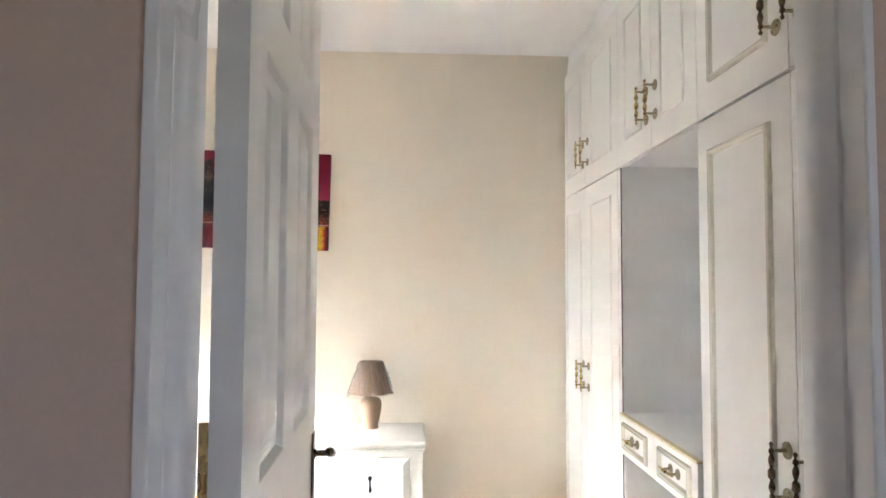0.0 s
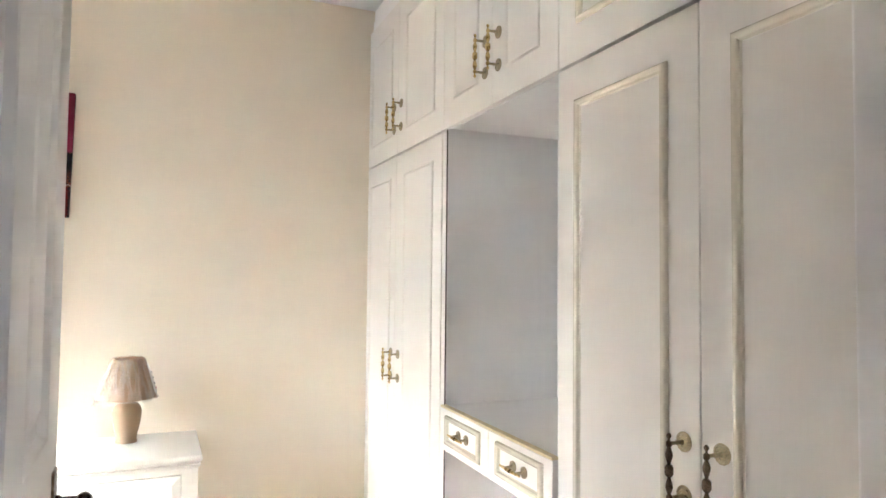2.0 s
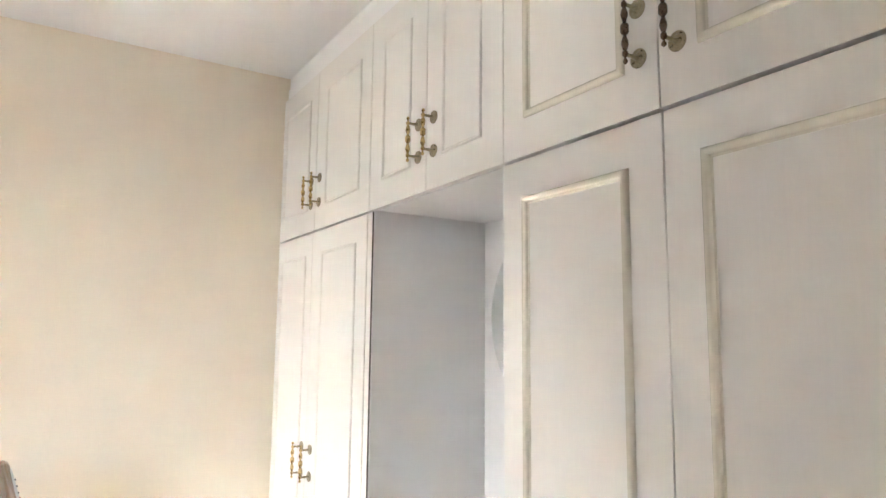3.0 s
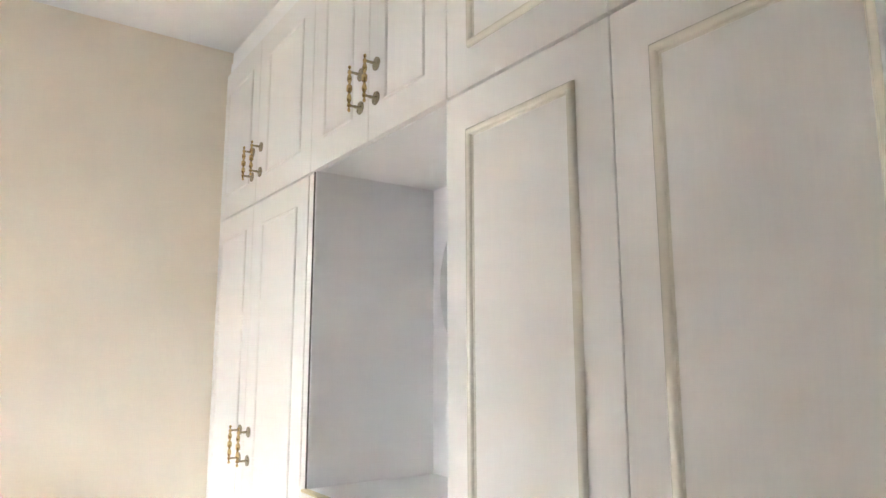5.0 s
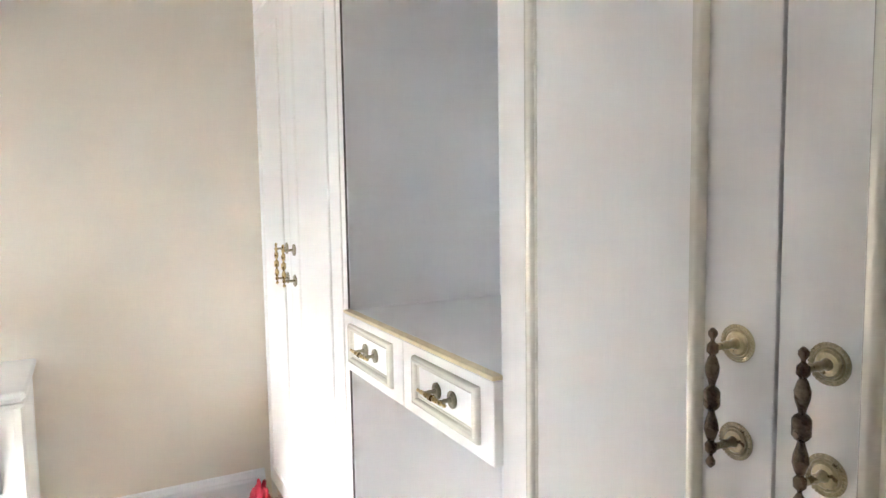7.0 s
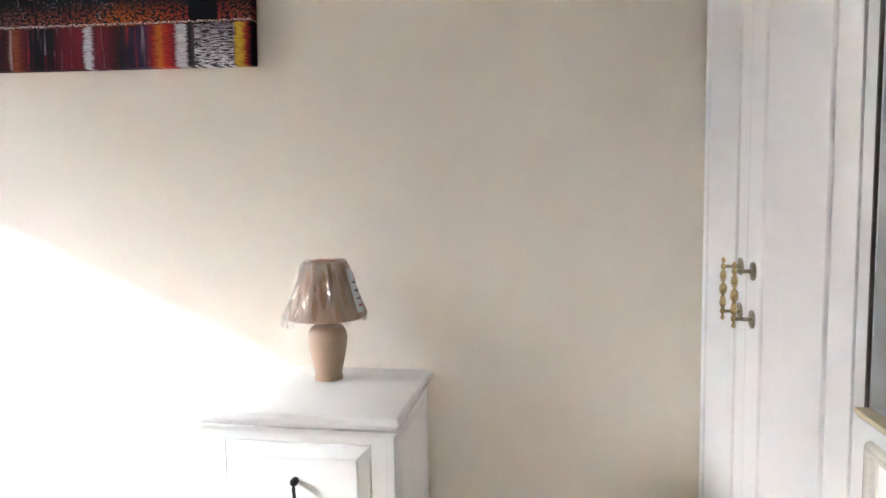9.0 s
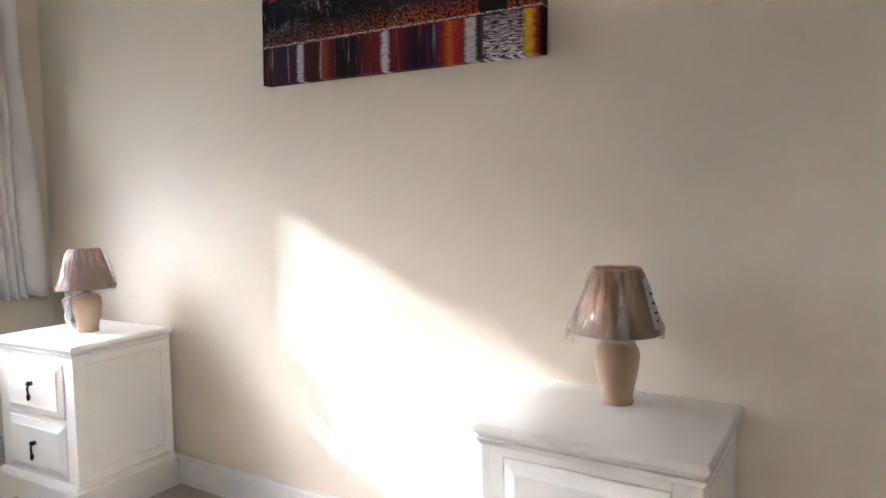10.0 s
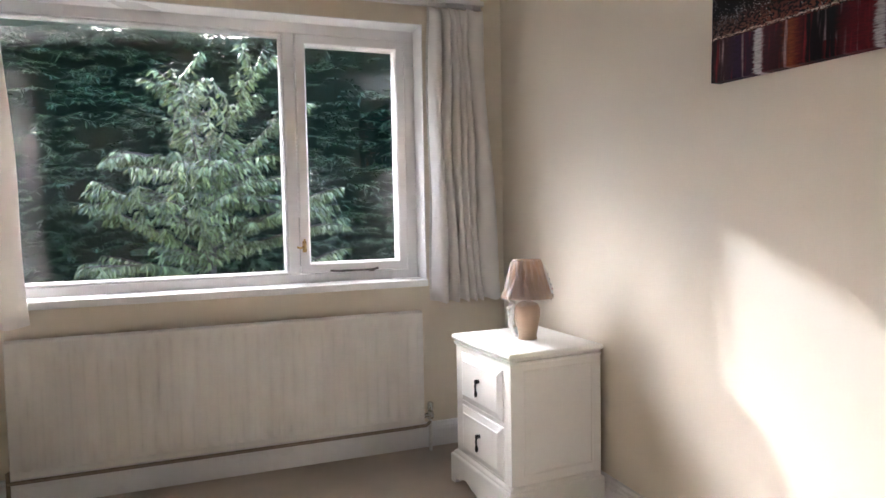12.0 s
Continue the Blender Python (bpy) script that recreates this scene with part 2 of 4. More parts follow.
def box(bm, x0, x1, y0, y1, z0, z1, bevel=0.0, seg=2):
    r = bmesh.ops.create_cube(bm, size=1, matrix=Matrix.LocRotScale(((x0 + x1) / 2, (y0 + y1) / 2, (z0 + z1) / 2), None, (x1 - x0, y1 - y0, z1 - z0)))
    if bevel:
        es = list({e for v in r["verts"] for e in v.link_edges})
        bmesh.ops.bevel(bm, geom=es, offset=bevel, segments=seg, profile=0.6, affect="EDGES")
    return bm


def boxes(*rows, bevel=0.0):
    bm = bmesh.new()
    for row in rows:
        box(bm, *row, bevel=bevel)
    return bm


def rect_sweep(bm, u0, u1, v0, v1, profile, place, cap=False):
    """A mitred moulding round a rectangle: profile of (inset, height) steps; place maps (u, v, height) to a point."""
    loops = []
    for d, h in profile:
        loops.append([bm.verts.new(place(u, v, h)) for u, v in ((u0 + d, v0 + d), (u1 - d, v0 + d), (u1 - d, v1 - d), (u0 + d, v1 - d))])
    for a, b in zip(loops, loops[1:]):
        for i in range(4):
            bm.faces.new((a[i], a[(i + 1) % 4], b[(i + 1) % 4], b[i]))
    if cap:
        bm.faces.new(loops[-1])
    return bm


def lathe(bm, profile, seg=24, at=Matrix.Identity(4), cap=True):
    rings = []
    for r, z in profile:
        rings.append([bm.verts.new(at @ Vector((r * math.cos(2 * math.pi * i / seg), r * math.sin(2 * math.pi * i / seg), z))) for i in range(seg)])
    for a, b in zip(rings, rings[1:]):
        for i in range(seg):
            bm.faces.new((a[i], a[(i + 1) % seg], b[(i + 1) % seg], b[i]))
    if cap:
        bm.faces.new(rings[0])
        bm.faces.new(rings[-1])
    return bm


def tube(bm, points, radii, seg=8):
    """A round bar along points."""
    points = [Vector(p) for p in points]
    rings = []
    for i, p in enumerate(points):
        way = (points[min(i + 1, len(points) - 1)] - points[max(i - 1, 0)]).normalized()
        side = way.cross(Vector((0.13, 0.31, 0.94)) if abs(way.z) < 0.9 else Vector((1, 0.1, 0))).normalized()
        up = way.cross(side)
        r = radii[i] if isinstance(radii, (list, tuple)) else radii
        rings.append([bm.verts.new(p + r * (math.cos(2 * math.pi * k / seg) * side + math.sin(2 * math.pi * k / seg) * up)) for k in range(seg)])
    for a, b in zip(rings, rings[1:]):
        for i in range(seg):
            bm.faces.new((a[i], a[(i + 1) % seg], b[(i + 1) % seg], b[i]))
    bm.faces.new(rings[0])
    bm.faces.new(rings[-1])
    return bm


def extrude_profile(bm, profile, a, b):
    """A straight moulding: profile of (out, up) steps, swept from a to b along a wall; out is to the left of the way."""
    a, b = Vector(a), Vector(b)
    way = (b - a).normalized()
    side = Vector((-way.y, way.x, 0))
    rows = [[bm.verts.new(p + side * o + Vector((0, 0, u))) for o, u in profile] for p in (a, b)]
    n = len(profile)
    for i in range(n):
        bm.faces.new((rows[0][i], rows[0][(i + 1) % n], rows[1][(i + 1) % n], rows[1][i]))
    bm.faces.new(rows[0])
    bm.faces.new(rows[1])
    return bm


# ---- the room's shell ----
WEST, NORTH, SOUTH, EAST, TOP = -2.5, 3.5, 1.066, 1.62, 2.40
HALL = 0.965            # hall side of the door wall
FRONT = 1.005           # plane of the wardrobe doors
DOOR0, DOOR1, DOORTOP = 0.012, 0.743, 2.02
WIN0, WIN1, WINB, WINT = 1.30, 3.105, 0.775, 1.945

tagged(new("floor", finish(boxes((-2.8, 1.9, -1.8, 3.8, -0.2, 0.0)), CARPET, "floor")), "beige-brown cut-pile carpet over the whole floor", "floor", kind="structure")
tagged(new("ceiling", finish(boxes((-2.8, 1.9, -1.8, 3.8, TOP, TOP + 0.15)), CEIL, "ceiling")), "plain white painted plaster ceiling", "ceiling", kind="structure")
solid("wall_north", boxes((WEST, EAST, NORTH, NORTH + 0.28, 0, TOP)), CREAM, "cream painted plaster wall with a sunlit patch", "wall", "structure")
solid("wall_west", boxes((WEST - 0.28, WEST, HALL, WIN0, 0, TOP), (WEST - 0.28, WEST, WIN1, NORTH + 0.28, 0, TOP),
                         (WEST - 0.28, WEST, WIN0, WIN1, 0, WINB), (WEST - 0.28, WEST, WIN0, WIN1, WINT, TOP)), CREAM,
      "cream painted wall round the window recess", "wall", "structure")
# the hall end has an added, unseen opening that lets sky light in
solid("wall_east", boxes((EAST, EAST + 0.2, -0.25, NORTH + 0.28, 0, TOP), (EAST, EAST + 0.2, -1.8, -1.4, 0, TOP), (EAST, EAST + 0.2, -1.4, -0.25, 0, 0.75), (EAST, EAST + 0.2, -1.4, -0.25, 2.05, TOP)), CREAM, "cream painted wall behind the wardrobes", "wall", "structure")
# unseen pane added across that opening to tint its light
bm = bmesh.new()
bm.faces.new([bm.verts.new(p) for p in ((EAST + 0.12, -1.4, 0.75), (EAST + 0.12, -0.25, 0.75), (EAST + 0.12, -0.25, 2.05), (EAST + 0.12, -1.4, 2.05))])
solid("hall_tint_pane", bm, HALLTINT, "unseen tinted pane added to warm and dim the hall light", "window", "structure")
solid("wall_south", boxes((WEST, DOOR0 - 0.012, HALL + 0.004, SOUTH, 0, TOP), (DOOR1 + 0.012, EAST, HALL + 0.004, SOUTH, 0, TOP),
                          (DOOR0 - 0.012, DOOR1 + 0.012, HALL + 0.004, SOUTH, DOORTOP + 0.03, TOP)), CREAM,
      "cream painted wall with the doorway", "wall", "structure")
solid("hall_wall_north", boxes((WEST, DOOR0 - 0.012, HALL - 0.012, HALL, 0, TOP), (DOOR1 + 0.012, EAST, HALL - 0.012, HALL, 0, TOP),
                               (DOOR0 - 0.012, DOOR1 + 0.012, HALL - 0.012, HALL, DOORTOP + 0.03, TOP)), HALLPAINT,
      "dim beige hall wall beside the door frame", "wall", "structure")
solid("hall_wall_south", boxes((-1.2, EAST, -1.75, -1.6, 0, TOP)), HALLPAINT, "dim beige end wall of the hall", "wall", "structure")
solid("hall_wall_west", boxes((-1.35, -1.2, -1.75, HALL - 0.014, 0, TOP)), HALLPAINT, "dim beige side wall of the hall", "wall", "structure")

# door lining with a planted stop
lining = thing("door_frame", pose(0, 0, 0), "white painted timber door frame with a planted stop", "door frame", kind="structure")
Y0, Y1 = HALL - 0.018, SOUTH + 0.008
for nm, x0, x1, sx0, sx1 in (("jamb", DOOR0 - 0.012, DOOR0, DOOR0, DOOR0 + 0.014), ("jamb", DOOR1, DOOR1 + 0.012, DOOR1 - 0.014, DOOR1)):
    part(nm, boxes((x0, x1 + (0.004 if x0 < 0.1 else 0), Y0, Y1 + (0.028 if x0 < 0.1 else 0), 0, DOORTOP), bevel=0.003), GLOSSWHITE, lining)
    # planted stop: an ogee on the hall side, square on the side that the leaf shuts against
    st, sd = bmesh.new(), (1 if sx0 == DOOR0 else -1)
    foot = DOOR0 if sd > 0 else DOOR1
    prof = [(foot, Y0 + 0.040), (foot + sd * 0.005, Y0 + 0.040), (foot + sd * 0.007, Y0 + 0.046), (foot + sd * 0.007, Y0 + 0.052), (foot + sd * 0.011, Y0 + 0.060), (foot + sd * 0.014, Y0 + 0.066), (foot + sd * 0.014, Y0 + 0.086), (foot, Y0 + 0.088)]
    rings = [[st.verts.new((px, py, z)) for px, py in prof] for z in (0.0, DOORTOP)]
    for i in range(len(prof)):
        st.faces.new((rings[0][i], rings[0][(i + 1) % len(prof)], rings[1][(i + 1) % len(prof)], rings[1][i]))
    st.faces.new(rings[0])
    st.faces.new(rings[1])
    part("door_stop", st, GLOSSWHITE, lining, smooth=True)
part("head", boxes((DOOR0 - 0.012, DOOR1 + 0.012, Y0, Y1, DOORTOP, DOORTOP + 0.03), bevel=0.003), GLOSSWHITE, lining)

# skirting boards
SKIRT = [(0, 0), (0.018, 0), (0.018, 0.078), (0.015, 0.086), (0.015, 0.092), (0.010, 0.099), (0.007, 0.110), (0, 0.114)]
for nm, a, b in (("baseboard", (FRONT, NORTH, 0), (WEST, NORTH, 0)), ("baseboard", (WEST, NORTH - 0.018, 0), (WEST, SOUTH + 0.018, 0)), ("baseboard", (WEST, SOUTH, 0), (DOOR0 - 0.012, SOUTH, 0))):
    solid(nm, extrude_profile(bmesh.new(), SKIRT, a, b), GLOSSWHITE, "white moulded skirting board along the wall", "baseboard", "structure")

# unseen roof, with an eave over the window set to cut the sun patch's top
roof = thing("roof", pose(0, 0, 0), "unseen tiled roof, its white eave set to trim the sun patch", "roof", kind="structure")
part("slope", boxes((-3.50, 2.2, -2.4, 4.4, 2.56, 2.70)), TILES, roof)
part("soffit", boxes((-3.37, WEST - 0.28, -2.4, 4.4, 2.11, 2.14)), GLOSSWHITE, roof)
part("fascia", boxes((-3.40, -3.37, -2.4, 4.4, 2.070, 2.56), bevel=0.004), GLOSSWHITE, roof)
bm = bmesh.new()
tube(bm, [(-3.445, -2.4, 2.175), (-3.445, 4.4, 2.165)], 0.045, 14)
part("gutter", bm, GLOSSWHITE, roof, "white half-round gutter on the unseen eave", smooth=True)

# ---- window ----
FX = WEST - 0.125        # inner face of the frame
win = thing("window_1", pose(0, 0, 0), "white painted timber window, one fixed pane and one casement", "window", kind="structure")
fr = part("window_frame", boxes((FX - 0.07, FX, WIN0, WIN1, WINB, WINB + 0.05), (FX - 0.07, FX, WIN0, WIN1, WINT - 0.05, WINT),
                                (FX - 0.07, FX, WIN0, WIN0 + 0.05, WINB + 0.05, WINT - 0.05), (FX - 0.07, FX, WIN1 - 0.05, WIN1, WINB + 0.05, WINT - 0.05),
                                (FX - 0.07, FX, 2.498, 2.545, WINB + 0.05, WINT - 0.05), bevel=0.004), GLAREWHITE, win)


def lip(y0, y1, z0, z1, w, x0, x1):
    bm = bmesh.new()
    rect_sweep(bm, y0, y1, z0, z1, [(0, x0), (0, x1 - 0.004), (0.004, x1), (w - 0.008, x1), (w, x1 - 0.012), (w, x0)], lambda u, v, h: (h, u, v))
    return bm


part("glazing_bead", lip(WIN0 + 0.05, 2.498, WINB + 0.05, WINT - 0.05, 0.016, FX - 0.06, FX - 0.006), GLAREWHITE, win)
sash = part("casement", lip(2.549, WIN1 - 0.054, WINB + 0.054, WINT - 0.054, 0.046, FX - 0.05, FX + 0.012), GLAREWHITE, win)
for y0, y1, z0, z1 in ((WIN0 + 0.06, 2.49, WINB + 0.06, WINT - 0.06), (2.585, WIN1 - 0.09, WINB + 0.09, WINT - 0.09)):
    pane = part("pane", boxes((FX - 0.042, FX - 0.038, y0, y1, z0, z1)), GLASS, win, "clear glass with old water marks")
    pane.visible_shadow = False
sill = part("window_sill", boxes((FX, WEST + 0.028, WIN0 - 0.0, WIN1 - 0.001, WINB - 0.02, WINB + 0.012), bevel=0.006), GLAREWHITE, win)
part("window_reveal", boxes((FX, WEST - 0.001, WIN1 - 0.004, WIN1, WINB + 0.012, WINT - 0.004), (FX, WEST - 0.001, WIN0, WIN0 + 0.004, WINB + 0.012, WINT - 0.004),
                            (FX, WEST - 0.001, WIN0, WIN1, WINT - 0.004, WINT)), GLAREWHITE, win)
# casement fastener and peg stay
bm = bmesh.new()
tube(bm, [(FX + 0.014, 2.565, 0.935), (FX + 0.022, 2.565, 0.955), (FX + 0.022, 2.565, 0.985)], [0.005, 0.006, 0.004])
box(bm, FX + 0.010, FX + 0.016, 2.556, 2.574, 0.925, 0.975, 0.002)
tube(bm, [(FX + 0.02, 2.565, 0.95), (FX + 0.028, 2.545, 0.945), (FX + 0.03, 2.53, 0.95)], [0.004, 0.005, 0.004])
part("fastener", bm, BRASS, win, "tarnished brass casement fastener", smooth=True)
bm = bmesh.new()
tube(bm, [(FX + 0.012, 2.68, WINB + 0.062), (FX + 0.03, 2.72, WINB + 0.06), (FX + 0.03, 2.87, WINB + 0.06), (FX + 0.03, 2.90, WINB + 0.066)], [0.004, 0.0055, 0.005, 0.006])
box(bm, FX + 0.004, FX + 0.02, 2.86, 2.885, WINB + 0.05, WINB + 0.06, 0.002)
part("casement_stay", bm, STEEL, win, "dark metal casement stay", smooth=True)

# ---- curtains ----
rail = thing("curtain_rail", pose(WEST, 2.22, 2.045), "white curtain rail fixed above the window", "curtain rail", kind="structure")
part("rail", boxes((0.045, 0.058, -1.16, 1.17, -0.012, 0.012), bevel=0.003), GLOSSWHITE, rail)
part("batten", boxes((0.0, 0.02, -1.16, 1.17, -0.02, 0.045), bevel=0.004), GLOSSWHITE, rail)
for y in (-1.0, 0.0, 1.0):
    part("bracket", boxes((0.02, 0.045, y - 0.01, y + 0.01, -0.01, 0.01)), GLOSSWHITE, rail)


def curtain(name, y0, y1, z0, z1, folds, seed, flare):
    rnd = random.Random(seed)
    ph = [rnd.uniform(-0.5, 0.5) for _ in range(folds + 2)]
    amp = [rnd.uniform(0.5, 1.05) for _ in range(folds + 2)]
    nu, nv = folds * 22, 30
    cv = thing(name, pose(WEST + 0.075, (y0 + y1) / 2, z0), "oatmeal pleated curtain drawn to the side of the window", "curtain", "pair of curtains")
    bm = bmesh.new()
    grid = []
    for j in range(nv + 1):
        v = j / nv
        row = []
        for i in range(nu + 1):
            u = i / nu
            k = min(max(u - 0.085 * math.sin(2 * math.pi * u) + 0.015 * math.sin(2 * math.pi * 2.3 * u + seed), 0), 1) * folds
            c = int(k) % (folds + 1)
            w = amp[c] * (1 - (k % 1)) + amp[c + 1] * (k % 1)
            gather = 0.72 + 0.28 * min(1, (1 - v) * 3.0)
            lobe = abs(math.sin(math.pi * (k + ph[c] * 0.15 * (v - 0.5))))
            x = max(-0.066, 0.088 * w * gather * (lobe ** 0.52 - 0.72) + 0.007 * math.sin(2.1 * k + 3 * v))
            x += 0.012 * max(0, 1 - abs(v - 0.95) * 30)
            wd = (y1 - y0) * (1 + flare * (1 - v) ** 1.2)
            y = u * wd - 0.5 * (y1 - y0)
            y += 0.006 * math.sin(9 * v + 7 * u + seed)
            z = v * (z1 - z0) + 0.006 * math.sin(2 * math.pi * k + 1) * (1 - v) + ((0.022 * (1 - lobe) - 0.012) if v > 0.97 else 0)
            row.append(bm.verts.new((x, y, z)))
        grid.append(row)
    for j in range(nv):
        for i in range(nu):
            bm.faces.new((grid[j][i], grid[j][i + 1], grid[j + 1][i + 1], grid[j + 1][i]))
    cloth = part("drape", bm, CURTAIN, cv, smooth=True)
    s = cloth.modifiers.new("thick", "SOLIDIFY")
    s.thickness = 0.003
    for i in range(folds + 1):
        y = (i / folds - 0.5) * (y1 - y0) * 0.98
        hook = bmesh.new()
        tube(hook, [(0.0, y, z1 - z0 - 0.02), (-0.012, y, z1 - z0 + 0.015), (-0.02, y, z1 - z0 + 0.03)], 0.003, 6)
        part("hook", hook, GLOSSWHITE, cv)
    return cv


curtain("curtain", 3.110, 3.372, 0.685, 2.005, 6, 4, 0.33)
curtain("curtain", 1.12, 1.475, 0.70, 2.005, 5, 9, 0.12)

# ---- radiator ----
RY0, RY1, RZ0, RZ1 = 1.432, 3.052, 0.135, 0.648
rad = thing("radiator", pose(WEST + 0.03, 0, RZ0), "cream enamelled panel radiator with vertical flutes under the window", "radiator")
bm = bmesh.new()
flutes = 33
pitch = (RY1 - RY0 - 0.05) / flutes
prof = [(RY0, 0.0), (RY0, 0.05), (RY0 + 0.004, 0.054), (RY0 + 0.025, 0.054)]
for i in range(flutes):
    y = RY0 + 0.025 + i * pitch
    prof += [(y + pitch * f, 0.054 + d) for f, d in ((0.26, 0.0), (0.36, 0.003), (0.48, 0.009), (0.82, 0.009), (0.94, 0.003), (1.0, 0.0))]
prof += [(RY1 - 0.004, 0.054), (RY1, 0.05), (RY1, 0.0)]
H = RZ1 - RZ0
levels = [(0.0, -0.006, 0), (0.004, 0.0, 0), (0.022, 0.0, 0), (0.026, -0.002, 0), (0.035, 0.0, 0.2), (0.05, 0, 1), (H - 0.045, 0, 1), (H - 0.028, 0, 0.1), (H - 0.006, 0.0, 0), (H, -0.008, 0)]
rows = []
for z, dx, k in levels:
    rows.append([bm.verts.new((min(x, 0.054) + max(0, x - 0.054) * k + (dx if x > 0.03 else 0), y, z)) for y, x in prof])
for a, b in zip(rows, rows[1:]):
    for i in range(len(prof) - 1):
        bm.faces.new((a[i], a[i + 1], b[i + 1], b[i]))
bm.faces.new(rows[0])
bm.faces.new(rows[-1])
part("panel", bm, RADPAINT, rad, smooth=True)
bm = bmesh.new()
tube(bm, [(0.03, RY1 - 0.005, 0.03), (0.03, RY1 + 0.02, 0.03), (0.03, RY1 + 0.03, 0.03)], [0.011, 0.011, 0.009], 12)
lathe(bm, [(0.013, 0), (0.015, 0.008), (0.015, 0.03), (0.011, 0.036)], 12, pose(0.03, RY1 + 0.036, 0.012))
lathe(bm, [(0.010, 0.0), (0.014, 0.004), (0.014, 0.034), (0.010, 0.040)], 12, pose(0.03, RY1 + 0.036, 0.05))
part("valve", bm, CHROME, rad, "chrome radiator valve with a white cap", smooth=True)
bm = bmesh.new()
tube(bm, [(0.03, RY1 + 0.036, 0.02), (0.03, RY1 + 0.036, -0.08), (0.03, RY1 + 0.034, -0.15)], 0.0075, 10)
part("pipe", bm, RADPAINT, rad, smooth=True)
bm = bmesh.new()
tube(bm, [(0.03, RY0 - 0.012, -0.15), (0.03, RY0 - 0.012, 0.02), (0.03, RY0 + 0.005, 0.03)], 0.0075, 10)
part("pipe", bm, COPPER, rad, "dull copper pipe", smooth=True)
bm = bmesh.new()
tube(bm, [(0.045, RY0 - 0.012, -0.014), (0.045, RY1 - 0.1, -0.014), (0.045, RY1 + 0.01, -0.012), (0.03, RY1 + 0.036, 0.0)], 0.0075, 10)
part("pipe", bm, COPPER, rad, "dull copper pipe along the bottom", smooth=True)
for y in (RY0 + 0.25, RY1 - 0.25):
    part("bracket", boxes((-0.03, 0.0, y - 0.02, y + 0.02, 0.08, 0.4)), RADPAINT, rad)

# ---- wardrobes ----
BEADING = [(0.0, 0.0), (0.0, 0.0030), (0.0014, 0.0068), (0.0045, 0.0098), (0.0080, 0.0106), (0.0115, 0.0094), (0.0140, 0.0062), (0.0150, 0.0024), (0.0165, 0.0020), (0.0180, 0.0)]
THIN_BEAD = [(0.0, 0.0), (0.0, 0.0020), (0.0012, 0.0042), (0.0035, 0.0056), (0.0060, 0.0050), (0.0080, 0.0030), (0.0095, 0.0012), (0.0105, 0.0)]


def pull_mesh(name, mat, rosette, length=0.124, centres=0.089, out=0.033, girth=0.92, rose=1.2):
    """A turned bar pull along z, on the door plane x = 0, standing out towards -x, between two beaded rosettes."""
    bm = bmesh.new()
    h = length / 2
    half = [(0.0012, h), (0.0042, h - 0.003), (0.0045, h - 0.006), (0.002, h - 0.010), (0.002, h - 0.012), (0.0052, h - 0.015), (0.0055, h - 0.021), (0.0028, h - 0.024),
            (0.0045, h - 0.027), (0.0068, h - 0.034), (0.0062, h - 0.040), (0.0036, h - 0.048), (0.003, h - 0.051), (0.0058, h - 0.053), (0.0078, h - 0.056)]
    prof = half + [(r, -z) for r, z in reversed(half)]
    lathe(bm, [(r * girth, z) for r, z in prof], 16, pose(-out, 0, 0))
    bar = len(bm.faces)
    for s in (-1, 1):
        z = s * centres / 2
        at = pose(0, 0, z, 0, -90, 0)
        lathe(bm, [(0.0140 * rose, 0), (0.0143 * rose, 0.0015), (0.0118 * rose, 0.0024), (0.0112 * rose, 0.0018), (0.0103 * rose, 0.0034), (0.0092 * rose, 0.0026), (0.0078 * rose, 0.0044), (0.0052, 0.0046), (0.0042, 0.0075), (0.0032, 0.0115), (0.0040, 0.0145), (0.0040, 0.0165), (0.0030, 0.0195), (0.0034, out)], 24, at)
        for k in range(32):
            a = 2 * math.pi * k / 32
            bmesh.ops.create_cube(bm, size=0.0019, matrix=pose(-0.0024, 0.0130 * rose * math.cos(a), z + 0.0130 * rose * math.sin(a), math.degrees(a)))
    for i, f in enumerate(bm.faces):
        f.material_index = int(i >= bar)
    me = finish(bm, mat, name, True)
    me.materials.append(rosette)
    return me


PULL_DARK = pull_mesh("handle", BRASSDARK, ROSETTE)
PULL = pull_mesh("handle", BRASS, ROSETTE)
DRAWER_PULL = pull_mesh("handle", BRASS, ROSETTE, 0.104, 0.054, 0.026, 0.7, 1.0)


def panel_door(parent, y0, y1, z0, z1, panel, handle_y, handle_z, handle_mesh, name="door", x=0.0, turn=0, slim=False):
    """A slab door facing -x with a beaded rectangle (panel: y0, y1, z0, z1) and a turned pull."""
    gap = 0.0015
    d = part(name, boxes((x, x + 0.018, y0 + gap, y1 - gap, z0 + gap, z1 - gap), bevel=0.0018), FOIL, parent)
    p, q, r, t = panel
    part("bead", rect_sweep(bmesh.new(), p, q, r, t, THIN_BEAD if slim else BEADING, lambda u, v, h: (x - h, u, v)), FOIL if slim else BEAD, d, "slim cream bead" if slim else "glossy champagne half-round bead", smooth=True)
    part("handle", handle_mesh, None, d, "antique brass turned bar pull on two beaded rosettes", at=pose(x, handle_y, handle_z, turn, 0, 0))
    return d


A0, A1, AM = 2.600, 3.484, 3.098
B0, B1, BM = 1.947, 2.600, 2.267
C0, C1, CM = 1.074, 1.947, 1.520
LOW_T, UP_B, UP_T, KICK = 1.681, 1.685, 2.287, 0.075
BACK = EAST - 0.03
FOOT = FRONT - 0.017     # the run of doors stands a hair out of square with the room
SKEW = -0.573


